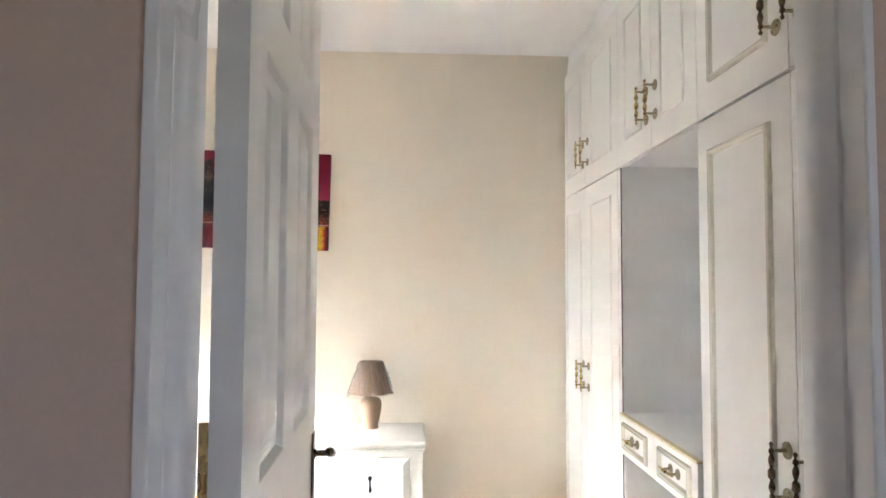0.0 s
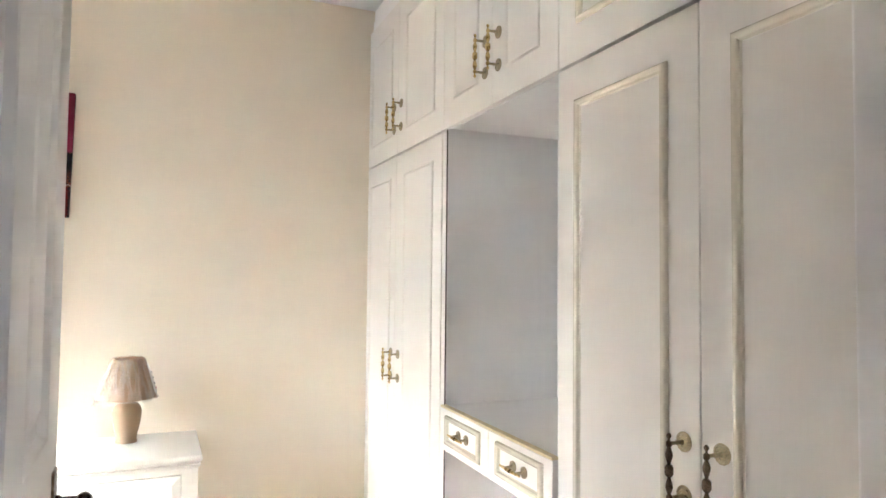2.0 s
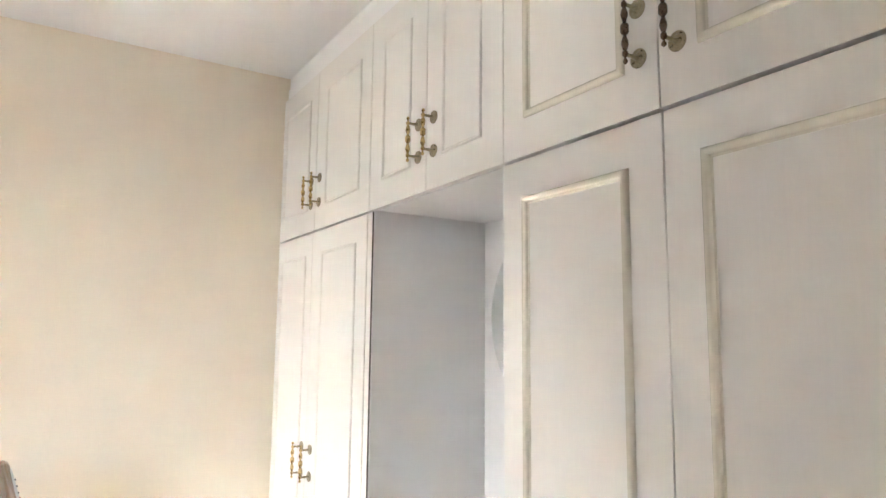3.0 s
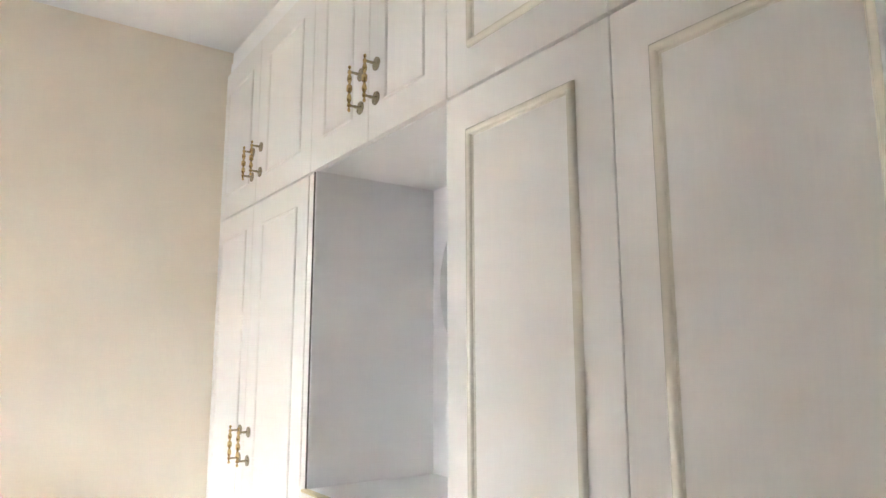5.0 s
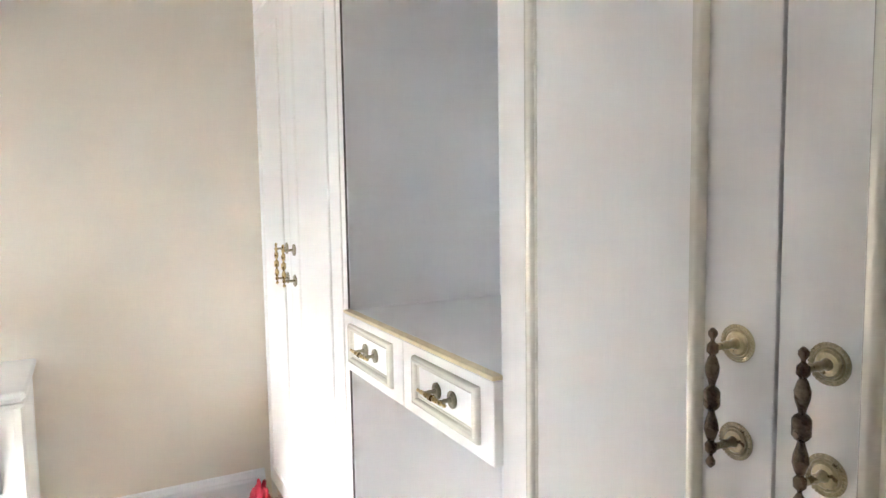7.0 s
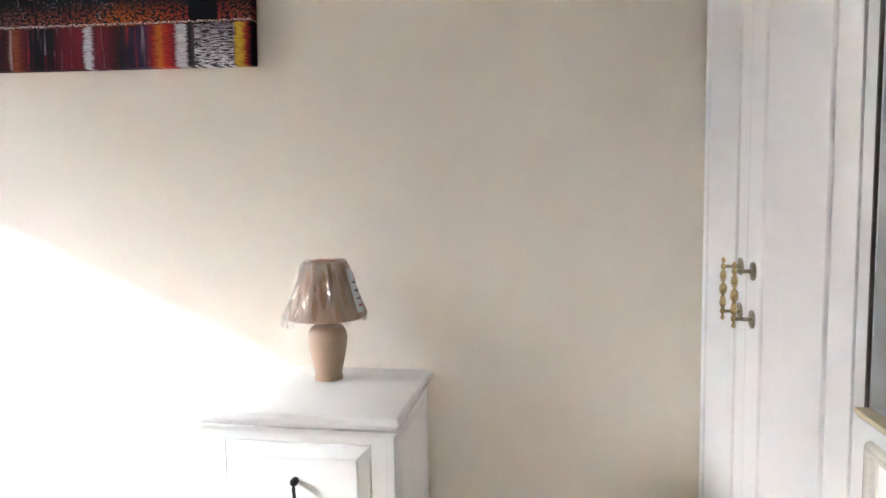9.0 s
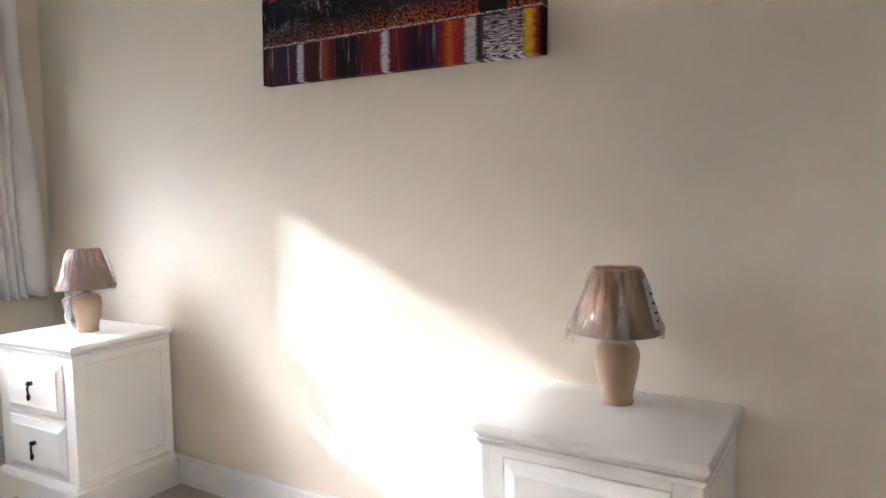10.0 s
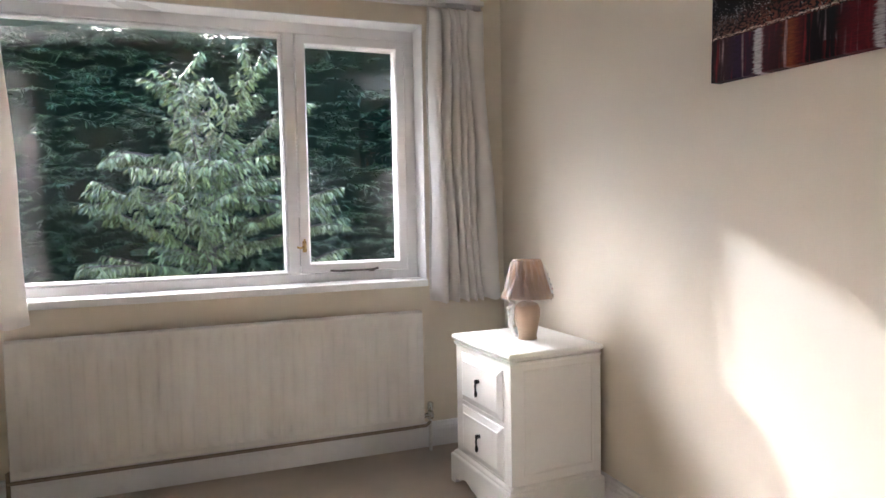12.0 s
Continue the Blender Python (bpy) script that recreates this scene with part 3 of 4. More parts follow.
def carcass(parent, y0, y1, z0, z1, x0=0.019, open_front=False):
    x1 = BACK - FRONT
    for nm, row in (("side_panel", (x0, x1, y0 + 0.001, y0 + 0.018, z0, z1)), ("side_panel", (x0, x1, y1 - 0.018, y1 - 0.001, z0, z1)), ("bottom_panel", (x0, x1, y0 + 0.018, y1 - 0.018, z0, z0 + 0.018)),
                    ("top_panel", (x0, x1, y0 + 0.018, y1 - 0.018, z1 - 0.018, z1)), ("back_panel", (x1 - 0.006, x1, y0 + 0.018, y1 - 0.018, z0 + 0.018, z1 - 0.018))):
        part(nm, boxes(row), LAMINATE, parent)


for y0, y1, ym, dy0, panels, hz, pull in ((A0, A1, AM, 2.636, ((2.712, 3.003), (3.160, 3.434)), 0.878, PULL), (C0, C1, CM, C0, ((1.156, 1.448), (1.594, 1.878)), 0.899, PULL_DARK)):
    w = thing("wardrobe", pose(FOOT, 0, 0, 0, 0, SKEW), "tall cream two-door fitted wardrobe with beaded panels and brass pulls", "wardrobe", "fitted wardrobes")
    carcass(w, y0, y1, KICK, LOW_T - 0.004)
    part("kickboard", boxes((0.05, 0.066, y0, y1, 0.0, KICK)), FOIL, w)
    if dy0 > y0:
        part("end_panel", boxes((0.002, 0.019, y0 + 0.001, dy0 - 0.002, 0.0, LOW_T - 0.002), bevel=0.0015), FOIL, w)
    for k, (d0, d1) in enumerate(((dy0, ym), (ym, y1))):
        panel_door(w, d0, d1, KICK, LOW_T, (*panels[k], 0.135, 1.601), ym + (0.037 if k else -0.046), hz, pull, slim=y0 == A0)
UH = UP_T - UP_B
for y0, y1, ym, panels, pull in ((2.626, A1, 3.088, ((2.703, 2.992), (3.158, 3.436)), PULL), (1.949, 2.626, 2.284, ((2.031, 2.204), (2.368, 2.542)), PULL),
                                 (C0, 1.949, 1.524, ((1.160, 1.446), (1.597, 1.873)), PULL_DARK)):
    w = thing("top_cabinet", pose(FOOT, 0, UP_B, 0, 0, SKEW), "cream two-door cabinet above the wardrobes with brass pulls", "cabinet", "fitted top cabinets")
    carcass(w, y0, y1, 0.0, UH)
    for k, (d0, d1) in enumerate(((y0, ym), (ym, y1))):
        panel_door(w, d0, d1, 0, UH, (*panels[k], 1.767 - UP_B, 2.197 - UP_B), ym + (0.041 if k else -0.039), 0.145, pull, slim=pull is PULL)
solid("wardrobe_fascia", extrude_profile(bmesh.new(), [(0, 0), (0.0, 0.06), (-0.006, 0.066), (-0.006, 0.112), (-0.03, 0.112), (-0.03, 0.0)], (FRONT + 0.016, C0, UP_T + 0.001), (FRONT + 0.036, NORTH, UP_T + 0.001)), CEIL,
      "white fascia strip between cabinets and ceiling", "trim", "structure")
solid("wardrobe_filler", boxes((FRONT + 0.024, FRONT + 0.04, A1, NORTH, 0, UP_T)), FOIL, "narrow cream filler strip between wardrobe and wall", "trim", "structure")

# dressing alcove with worktop and two drawers
ALC_BACK, DESK = 1.412, 0.818
alc = thing("dressing_table", pose(FOOT, 0, 0, 0, 0, SKEW), "fitted cream dressing table with two small drawers in the alcove", "dressing table")
part("back_panel", boxes((ALC_BACK - FRONT, ALC_BACK - FRONT + 0.012, B0 + 0.001, B1 - 0.001, 0.0, UP_B - 0.001)), LAMINATE, alc)
for y0, y1 in ((B0 + 0.001, B0 + 0.007), (B1 - 0.007, B1 - 0.001)):
    part("side_panel", boxes((0.004, ALC_BACK - FRONT, y0, y1, 0.0, UP_B - 0.001)), LAMINATE, alc)
# dark strip standing in for the shade in the gap beside the end panel
part("gap_shade_strip", boxes((0.0, 0.004, B1 - 0.004, B1 - 0.0005, 0.0, LOW_T)), SHADOWGAP, alc, "dark strip painted as the shaded gap along the wardrobe edge")
top = part("worktop", boxes((0.006, ALC_BACK - FRONT - 0.002, B0 + 0.008, B1 - 0.008, DESK - 0.022, DESK), bevel=0.0015), LAMINATE, alc)
part("edging", boxes((-0.013, 0.006, B0 + 0.004, B1 - 0.004, DESK - 0.006, DESK + 0.0006), bevel=0.001), YELLOWED, top, "yellowed lipping along the worktop's front edge")
part("drawer_box", boxes((0.012, 0.40, B0 + 0.02, B1 - 0.02, 0.700, DESK - 0.024)), LAMINATE, alc)
for y0, y1, panel in ((B0 + 0.001, BM, (1.987, 2.215)), (BM, B1 - 0.006, (2.313, 2.550))):
    panel_door(alc, y0, y1, 0.684, DESK - 0.006, (*panel, 0.707, 0.795), sum(panel) / 2, 0.752, DRAWER_PULL, name="drawer_front", x=-0.012, turn=90)
# round mirror on the alcove's back
mir = thing("mirror", pose(ALC_BACK + 0.004, 2.257, 1.37, 0, 0, SKEW), "round frameless mirror fixed to the alcove's back panel", "mirror")
part("glass", lathe(bmesh.new(), [(0.282, 0.0), (0.288, 0.001), (0.288, 0.004), (0.276, 0.006)], 64, pose(0, 0, 0, 0, -90, 0)), MIRROR, mir)

# ---- the open door ----
DW, DH, DT = 0.725, 1.985, 0.040
dr = thing("door_1", pose(0.069, 1.098, 0.008, 0, 0, 1.2), "white six-panel door standing open into the room", "door", kind="structure")
cols = ((0.106, 0.298), (0.408, 0.612))
prows = ((0.20, 0.78), (0.985, 1.582), (1.675, 1.875))
bm = bmesh.new()
ys = [0, *cols[0], *cols[1], DW]
zs = [0, *prows[0], *prows[1], *prows[2], DH]
for i in range(5):
    for j in range(7):
        holes = i in (1, 3) and j in (1, 3, 5)
        if not holes:
            box(bm, -DT, 0, ys[i], ys[i + 1], zs[j], zs[j + 1])
bmesh.ops.remove_doubles(bm, verts=bm.verts, dist=0.0001)
part("leaf", bm, DOORWHITE, dr)
OGEE = [(0, 0), (0.003, -0.002), (0.010, -0.011), (0.016, -0.013), (0.026, -0.013), (0.050, -0.004), (0.054, -0.003)]
for u0, u1 in cols:
    for v0, v1 in prows:
        bm = rect_sweep(bmesh.new(), u0, u1, v0, v1, OGEE, lambda u, v, h: (h, u, v), cap=True)
        rect_sweep(bm, u0, u1, v0, v1, OGEE, lambda u, v, h: (-DT - h, u, v), cap=True)
        part("panel", bm, DOORWHITE, dr)
for sgn, x0 in ((1, 0.0), (-1, -DT)):
    hb = bmesh.new()
    a, b = sorted((x0, x0 + sgn * 0.004))
    box(hb, a, b, DW - 0.058, DW - 0.018, 0.715, 0.926, 0.0015)
    lathe(hb, [(0.009, 0), (0.010, 0.004), (0.0065, 0.008), (0.006, 0.034), (0.008, 0.040)], 14, pose(x0 + sgn * 0.004, DW - 0.038, 0.880, 0, 90 * sgn, 0))
    xs = x0 + sgn * 0.044
    tube(hb, [(xs - sgn * 0.006, DW - 0.028, 0.880), (xs, DW - 0.040, 0.880), (xs + sgn * 0.003, DW - 0.060, 0.884), (xs + sgn * 0.002, DW - 0.080, 0.891), (xs, DW - 0.100, 0.898), (xs, DW - 0.112, 0.900), (xs, DW - 0.120, 0.898)],
         [0.007, 0.0085, 0.0068, 0.0080, 0.0105, 0.0095, 0.004], 12)
    part("lever_handle", hb, BRASSDARK if sgn > 0 else BRASS, dr, "antique brass lever handle on a long backplate", smooth=True)
for z in (0.22, 1.0, 1.74):
    part("hinge", lathe(bmesh.new(), [(0.006, 0), (0.006, 0.09)], 10, pose(-DT - 0.004, -0.006, z)), BRASS, dr, smooth=True)

# ---- canvas picture ----
PX0, PX1, PZ0, PZ1 = -1.095, -0.127, 1.422, 1.885


def canvas_material():
    """City lights over water at night: a wine-red sky, a black skyline pricked with lights, and long reflections."""
    m = bpy.data.materials.new("printed_canvas_night_city")
    m.use_nodes = True
    nt = m.node_tree
    L = nt.links.new
    b = nt.nodes["Principled BSDF"]
    b.inputs["Roughness"].default_value = 0.7
    b.inputs["Specular IOR Level"].default_value = 0.12
    co = nt.nodes.new("ShaderNodeTexCoord")
    sep = nt.nodes.new("ShaderNodeSeparateXYZ")
    L(co.outputs["Object"], sep.inputs[0])

    def math_node(op, a, bb=None, c=None):
        n = nt.nodes.new("ShaderNodeMath")
        n.operation = op
        for k, v in enumerate((a, bb, c)):
            if v is None:
                continue
            if isinstance(v, (int, float)):
                n.inputs[k].default_value = v
            else:
                L(v, n.inputs[k])
        return n.outputs[0]

    def ramp(fac, stops, mode="LINEAR"):
        n = nt.nodes.new("ShaderNodeValToRGB")
        n.color_ramp.interpolation = mode
        e = n.color_ramp.elements
        while len(e) < len(stops):
            e.new(0.5)
        for el, (p, c) in zip(e, stops):
            el.position, el.color = p, (*c, 1)
        L(fac, n.inputs[0])
        return n.outputs[0]

    def mix(f, a, bb):
        n = nt.nodes.new("ShaderNodeMix")
        n.data_type = "RGBA"
        for k, v in ((0, f), (6, a), (7, bb)):
            if isinstance(v, tuple):
                n.inputs[k].default_value = (*v, 1)
            elif isinstance(v, (int, float)):
                n.inputs[k].default_value = v
            else:
                L(v, n.inputs[k])
        return n.outputs[2]

    def noise_at(sx, sz, detail=2.0, dist=0.0):
        mp = nt.nodes.new("ShaderNodeMapping")
        mp.inputs["Scale"].default_value = (sx, 1, sz)
        L(co.outputs["Object"], mp.inputs[0])
        n = nt.nodes.new("ShaderNodeTexNoise")
        n.inputs["Scale"].default_value = 1
        n.inputs["Detail"].default_value = detail
        n.inputs["Distortion"].default_value = dist
        L(mp.outputs[0], n.inputs["Vector"])
        return n.outputs[0]

    u = math_node("DIVIDE", sep.outputs[0], PX1 - PX0)
    v = math_node("DIVIDE", sep.outputs[2], PZ1 - PZ0)
    wob = noise_at(45, 260, 2)
    uw = math_node("MULTIPLY_ADD", math_node("SUBTRACT", wob, 0.5), 0.032, u)
    dk, wine, pale, plum = (0.010, 0.005, 0.008), (0.115, 0.008, 0.016), (0.62, 0.57, 0.58), (0.035, 0.015, 0.05)
    base = ramp(uw, [(0.0, dk), (0.05, (0.05, 0.02, 0.025)), (0.10, plum), (0.19, (0.06, 0.01, 0.02)), (0.24, (0.03, 0.006, 0.01)), (0.27, (0.26, 0.06, 0.02)), (0.295, (0.12, 0.012, 0.014)), (0.32, dk), (0.39, dk), (0.43, wine), (0.56, wine), (0.60, dk), (0.68, plum),
                     (0.705, (0.30, 0.015, 0.012)), (0.725, (0.62, 0.15, 0.015)), (0.745, (0.50, 0.03, 0.012)), (0.765, (0.25, 0.02, 0.02)), (0.81, dk), (0.84, (0.05, 0.035, 0.045)), (0.94, (0.09, 0.065, 0.08))])
    bands = ramp(uw, [(0.0, (0, 0, 0)), (0.152, (0, 0, 0)), (0.160, (1, 1, 1)), (0.176, (1, 1, 1)), (0.186, (0, 0, 0)), (0.487, (0, 0, 0)), (0.496, (1, 1, 1)), (0.512, (1, 1, 1)), (0.522, (0, 0, 0)),
                      (0.770, (0, 0, 0)), (0.780, (1, 1, 1)), (0.803, (1, 1, 1)), (0.812, (0, 0, 0)), (0.84, (0.12, 0.12, 0.12)), (0.945, (0.5, 0.5, 0.5))])
    streak = math_node("POWER", math_node("MAXIMUM", math_node("MULTIPLY", math_node("SUBTRACT", noise_at(75, 7, 2), 0.50), 4.0), 0.0), 1.6)
    base = mix(math_node("MINIMUM", streak, 0.75), base, mix(math_node("GREATER_THAN", noise_at(34, 1, 0), 0.52), (0.30, 0.02, 0.025), (0.50, 0.33, 0.34)))
    water = mix(bands, base, pale)
    edge = ramp(uw, [(0.0, pale), (0.945, (0.3, 0.1, 0.03)), (0.955, (0.72, 0.46, 0.03)), (0.972, (0.70, 0.36, 0.02)), (0.984, (0.35, 0.02, 0.015)), (0.995, (0.02, 0.006, 0.01))])
    far = math_node("GREATER_THAN", u, 0.948)
    water = mix(far, water, edge)
    ripple = math_node("GREATER_THAN", noise_at(40, 330, 2), 0.50)
    choppy = math_node("MULTIPLY", math_node("GREATER_THAN", u, 0.83), math_node("LESS_THAN", u, 0.945))
    water = mix(choppy, water, mix(math_node("MULTIPLY_ADD", v, -3.2, 1.0), (0.10, 0.06, 0.07), (0.80, 0.74, 0.74)))
    water = mix(math_node("MULTIPLY", ripple, math_node("MULTIPLY_ADD", choppy, 0.62, 0.30)), water, dk)
    # skyline: dark towers with rows of small lit windows
    towers = nt.nodes.new("ShaderNodeTexVoronoi")
    towers.voronoi_dimensions = "1D"
    towers.inputs["Scale"].default_value = 26
    L(u, towers.inputs["W"])
    tsep = nt.nodes.new("ShaderNodeSeparateColor")
    L(towers.outputs["Color"], tsep.inputs[0])
    middle = math_node("SUBTRACT", 1.0, math_node("MULTIPLY", math_node("ABSOLUTE", math_node("SUBTRACT", u, 0.45)), 1.9))
    roofline = math_node("MULTIPLY_ADD", math_node("MULTIPLY", tsep.outputs[0], math_node("MAXIMUM", middle, 0.05)), 0.42, math_node("MULTIPLY_ADD", math_node("MAXIMUM", middle, 0.0), 0.15, 0.50))
    cells = noise_at(210, 330, 1)
    busy = noise_at(24, 16, 2)
    lit = math_node("GREATER_THAN", math_node("ADD", cells, math_node("MULTIPLY", math_node("SUBTRACT", busy, 0.5), 0.6)), 0.70)
    hot = noise_at(14, 5, 2)
    lamp_col = ramp(math_node("MULTIPLY_ADD", math_node("SUBTRACT", u, 0.5), 0.55, hot), [(0.30, (0.55, 0.50, 0.52)), (0.47, (0.66, 0.38, 0.22)), (0.66, (0.70, 0.10, 0.03)), (0.8, (0.80, 0.30, 0.04))])
    city = mix(lit, (0.010, 0.007, 0.010), lamp_col)
    glow = math_node("MULTIPLY", math_node("SUBTRACT", 1.0, math_node("MINIMUM", math_node("MULTIPLY", math_node("ABSOLUTE", math_node("SUBTRACT", v, 0.275)), 9.0), 1.0)), 0.55)
    shore = math_node("MULTIPLY", glow, math_node("GREATER_THAN", noise_at(95, 150, 2), 0.50))
    city = mix(shore, city, ramp(u, [(0.0, (0.22, 0.12, 0.10)), (0.45, (0.40, 0.08, 0.04)), (0.6, (0.75, 0.16, 0.03)), (0.84, (0.60, 0.05, 0.03)), (1.0, (0.4, 0.1, 0.05))]))
    pier = math_node("MULTIPLY", math_node("GREATER_THAN", u, 0.815), math_node("LESS_THAN", u, 0.90))
    city = mix(pier, city, (0.006, 0.005, 0.007))
    skyc = ramp(v, [(0.45, (0.30, 0.05, 0.10)), (0.7, (0.20, 0.012, 0.04)), (1.0, (0.13, 0.008, 0.02))])
    above = math_node("GREATER_THAN", v, roofline)
    upper = mix(above, city, skyc)
    quay = math_node("LESS_THAN", math_node("ABSOLUTE", math_node("SUBTRACT", v, math_node("MULTIPLY_ADD", noise_at(60, 1, 1), 0.02, 0.245))), 0.006)
    shine = math_node("GREATER_THAN", noise_at(170, 300, 1), 0.50)
    upper = mix(math_node("MULTIPLY", quay, shine), upper, (0.72, 0.50, 0.40))
    below = math_node("LESS_THAN", v, math_node("MULTIPLY_ADD", noise_at(70, 1, 1), 0.02, 0.232))
    allc = mix(below, upper, water)
    L(allc, b.inputs["Base Color"])
    weave = nt.nodes.new("ShaderNodeBump")
    weave.inputs["Strength"].default_value, weave.inputs["Distance"].default_value = 0.2, 0.0006
    L(noise_at(1500, 1500, 1), weave.inputs["Height"])
    L(weave.outputs[0], b.inputs["Normal"])
    return m


pic = thing("canvas_picture", pose(PX0, NORTH - 0.036, PZ0 + 0.018, 0, 1.2, 0), "wide canvas print of a night city reflected in water", "picture")
part("canvas", boxes((0, PX1 - PX0, 0, 0.034, 0, PZ1 - PZ0), bevel=0.003), canvas_material(), pic)

# ---- nightstands ----


def drop_pull():
    bm = bmesh.new()
    lathe(bm, [(0.0005, 0.018), (0.006, 0.017), (0.009, 0.012), (0.0085, 0.007), (0.005, 0.004), (0.007, 0.001), (0.008, 0.0)], 14, pose(0, 0, 0.012, 90, 0, 0))
    tube(bm, [(0, -0.012, 0.008), (0.001, -0.016, -0.004), (0.002, -0.015, -0.020), (0.002, -0.014, -0.030), (0.002, -0.014, -0.040), (0.002, -0.014, -0.046)], [0.003, 0.004, 0.0035, 0.0065, 0.006, 0.002], 10)
    return finish(bm, IRON, "drop_handle", True)


def nightstand(at, label):
    W2, D, HT = 0.217, 0.380, 0.605        # half width and depth of the body, full height
    ns = thing("nightstand", at, label, "nightstand", "pair of nightstands")
    # body: sides with a framed panel, back, front rails
    sides = []
    for nm, row in (("side_panel", (-W2, -W2 + 0.018, -D, 0, 0.05, HT - 0.03)), ("side_panel", (W2 - 0.018, W2, -D, 0, 0.05, HT - 0.03)), ("back_panel", (-W2 + 0.018, W2 - 0.018, -0.012, 0, 0.05, HT - 0.03)),
                    ("bottom_panel", (-W2 + 0.018, W2 - 0.018, -D, -0.012, 0.10, 0.118))):
        sides.append(part(nm, boxes(row, bevel=0.0015), SATIN, ns))
    for s in (-1, 1):
        bm = rect_sweep(bmesh.new(), -D + 0.05, -0.035, 0.165, HT - 0.065, [(0, 0), (0.003, 0.0018), (0.006, 0.0018), (0.009, 0.0), (0.010, 0.0)], lambda u, v, h: (s * (W2 + h), u, v))
        part("side_bead", bm, SATIN, sides[(s + 1) // 2])
    fr_bm = boxes((-W2 + 0.018, -W2 + 0.051, -D, -D + 0.02, 0.118, HT - 0.03), (W2 - 0.051, W2 - 0.018, -D, -D + 0.02, 0.118, HT - 0.03),
                  (-W2 + 0.051, W2 - 0.051, -D, -D + 0.02, HT - 0.063, HT - 0.03), (-W2 + 0.051, W2 - 0.051, -D, -D + 0.02, 0.333, 0.348), (-W2 + 0.051, W2 - 0.051, -D, -D + 0.02, 0.118, 0.14), bevel=0.001)
    part("front_frame", fr_bm, SATIN, ns)
    # top with an ogee edge
    tb = bmesh.new()
    ov = 0.013
    rect_sweep(tb, -W2 - ov, W2 + ov, -D - ov, 0.004, [(0.0105, HT - 0.0295), (0.010, HT - 0.027), (0.006, HT - 0.021), (0.002, HT - 0.019), (0.0, HT - 0.014), (0.0, HT - 0.008), (0.002, HT - 0.003), (0.007, HT)], lambda u, v, h: (u, v, h), cap=True)
    part("top", tb, SATIN, ns, smooth=True)
    cv = bmesh.new()
    rect_sweep(cv, -W2 - 0.009, W2 + 0.009, -D - 0.009, 0.002, [(0.009, HT - 0.044), (0.006, HT - 0.041), (0.003, HT - 0.036), (0.001, HT - 0.032), (0.009, HT - 0.030)], lambda u, v, h: (u, v, h))
    part("cornice", cv, SATIN, ns, smooth=True)
    # plinth with a moulded top and a shaped front
    pl = bmesh.new()
    n = 40
    ov = 0.022
    for s in (-1, 1):
        box(pl, min(s * W2, s * (W2 + ov)), max(s * W2, s * (W2 + ov)), -D, 0, 0.0, 0.105)
    pts = []
    for i in range(n + 1):
        u = -1 + 2 * i / n
        a = abs(u)
        z = 0.0 if a > 0.80 else (0.022 if a > 0.74 else (0.030 + 0.012 * math.cos((a - 0.45) * 9) if a > 0.18 else 0.026 - 0.012 * (1 - a / 0.18)))
        pts.append((u * (W2 + ov), z))
    rows = [[(pl.verts.new((x, y, z)), pl.verts.new((x, y, 0.105))) for x, z in pts] for y in (-D - ov, -D)]
    for i in range(n):
        for r in rows:
            pl.faces.new((r[i][0], r[i + 1][0], r[i + 1][1], r[i][1]))
        pl.faces.new((rows[0][i][0], rows[0][i + 1][0], rows[1][i + 1][0], rows[1][i][0]))
        pl.faces.new((rows[0][i][1], rows[0][i + 1][1], rows[1][i + 1][1], rows[1][i][1]))
    for i in (0, n):
        pl.faces.new((rows[0][i][0], rows[0][i][1], rows[1][i][1], rows[1][i][0]))
    part("plinth", pl, SATIN, ns)
    mo = bmesh.new()
    rect_sweep(mo, -W2 - 0.022, W2 + 0.022, -D - 0.022, 0.0, [(0.0, 0.105), (0.0, 0.112), (0.003, 0.116), (0.009, 0.119), (0.010, 0.123), (0.014, 0.129), (0.022, 0.133)], lambda u, v, h: (u, v, h))
    part("plinth_moulding", mo, SATIN, ns, smooth=True)
    for z0, z1 in ((0.350, 0.540), (0.142, 0.331)):
        d = bmesh.new()
        w = W2 - 0.053
        box(d, -w, w, -D, -D + 0.018, z0, z1, 0.001)
        rect_sweep(d, -w, w, z0, z1, [(0.0, 0.0), (0.002, 0.003), (0.006, 0.004), (0.024, 0.010), (0.026, 0.012), (0.029, 0.0125)], lambda u, v, h: (u, -D - h, v), cap=True)
        dd = part("drawer", d, SATIN, ns)
        part("drop_handle", DROP, None, dd, "black iron drop handle", at=pose(0, -D - 0.0125, (z0 + z1) / 2 + 0.004))
    return ns


DROP = drop_pull()
nightstand(pose(0.108, NORTH - 0.022, 0), "white two-drawer nightstand against the wall, small lamp on top")
nightstand(pose(-1.874, NORTH - 0.035, 0, 0, 0, 3.4), "white two-drawer nightstand in the corner beside the window")

# ---- table lamps ----


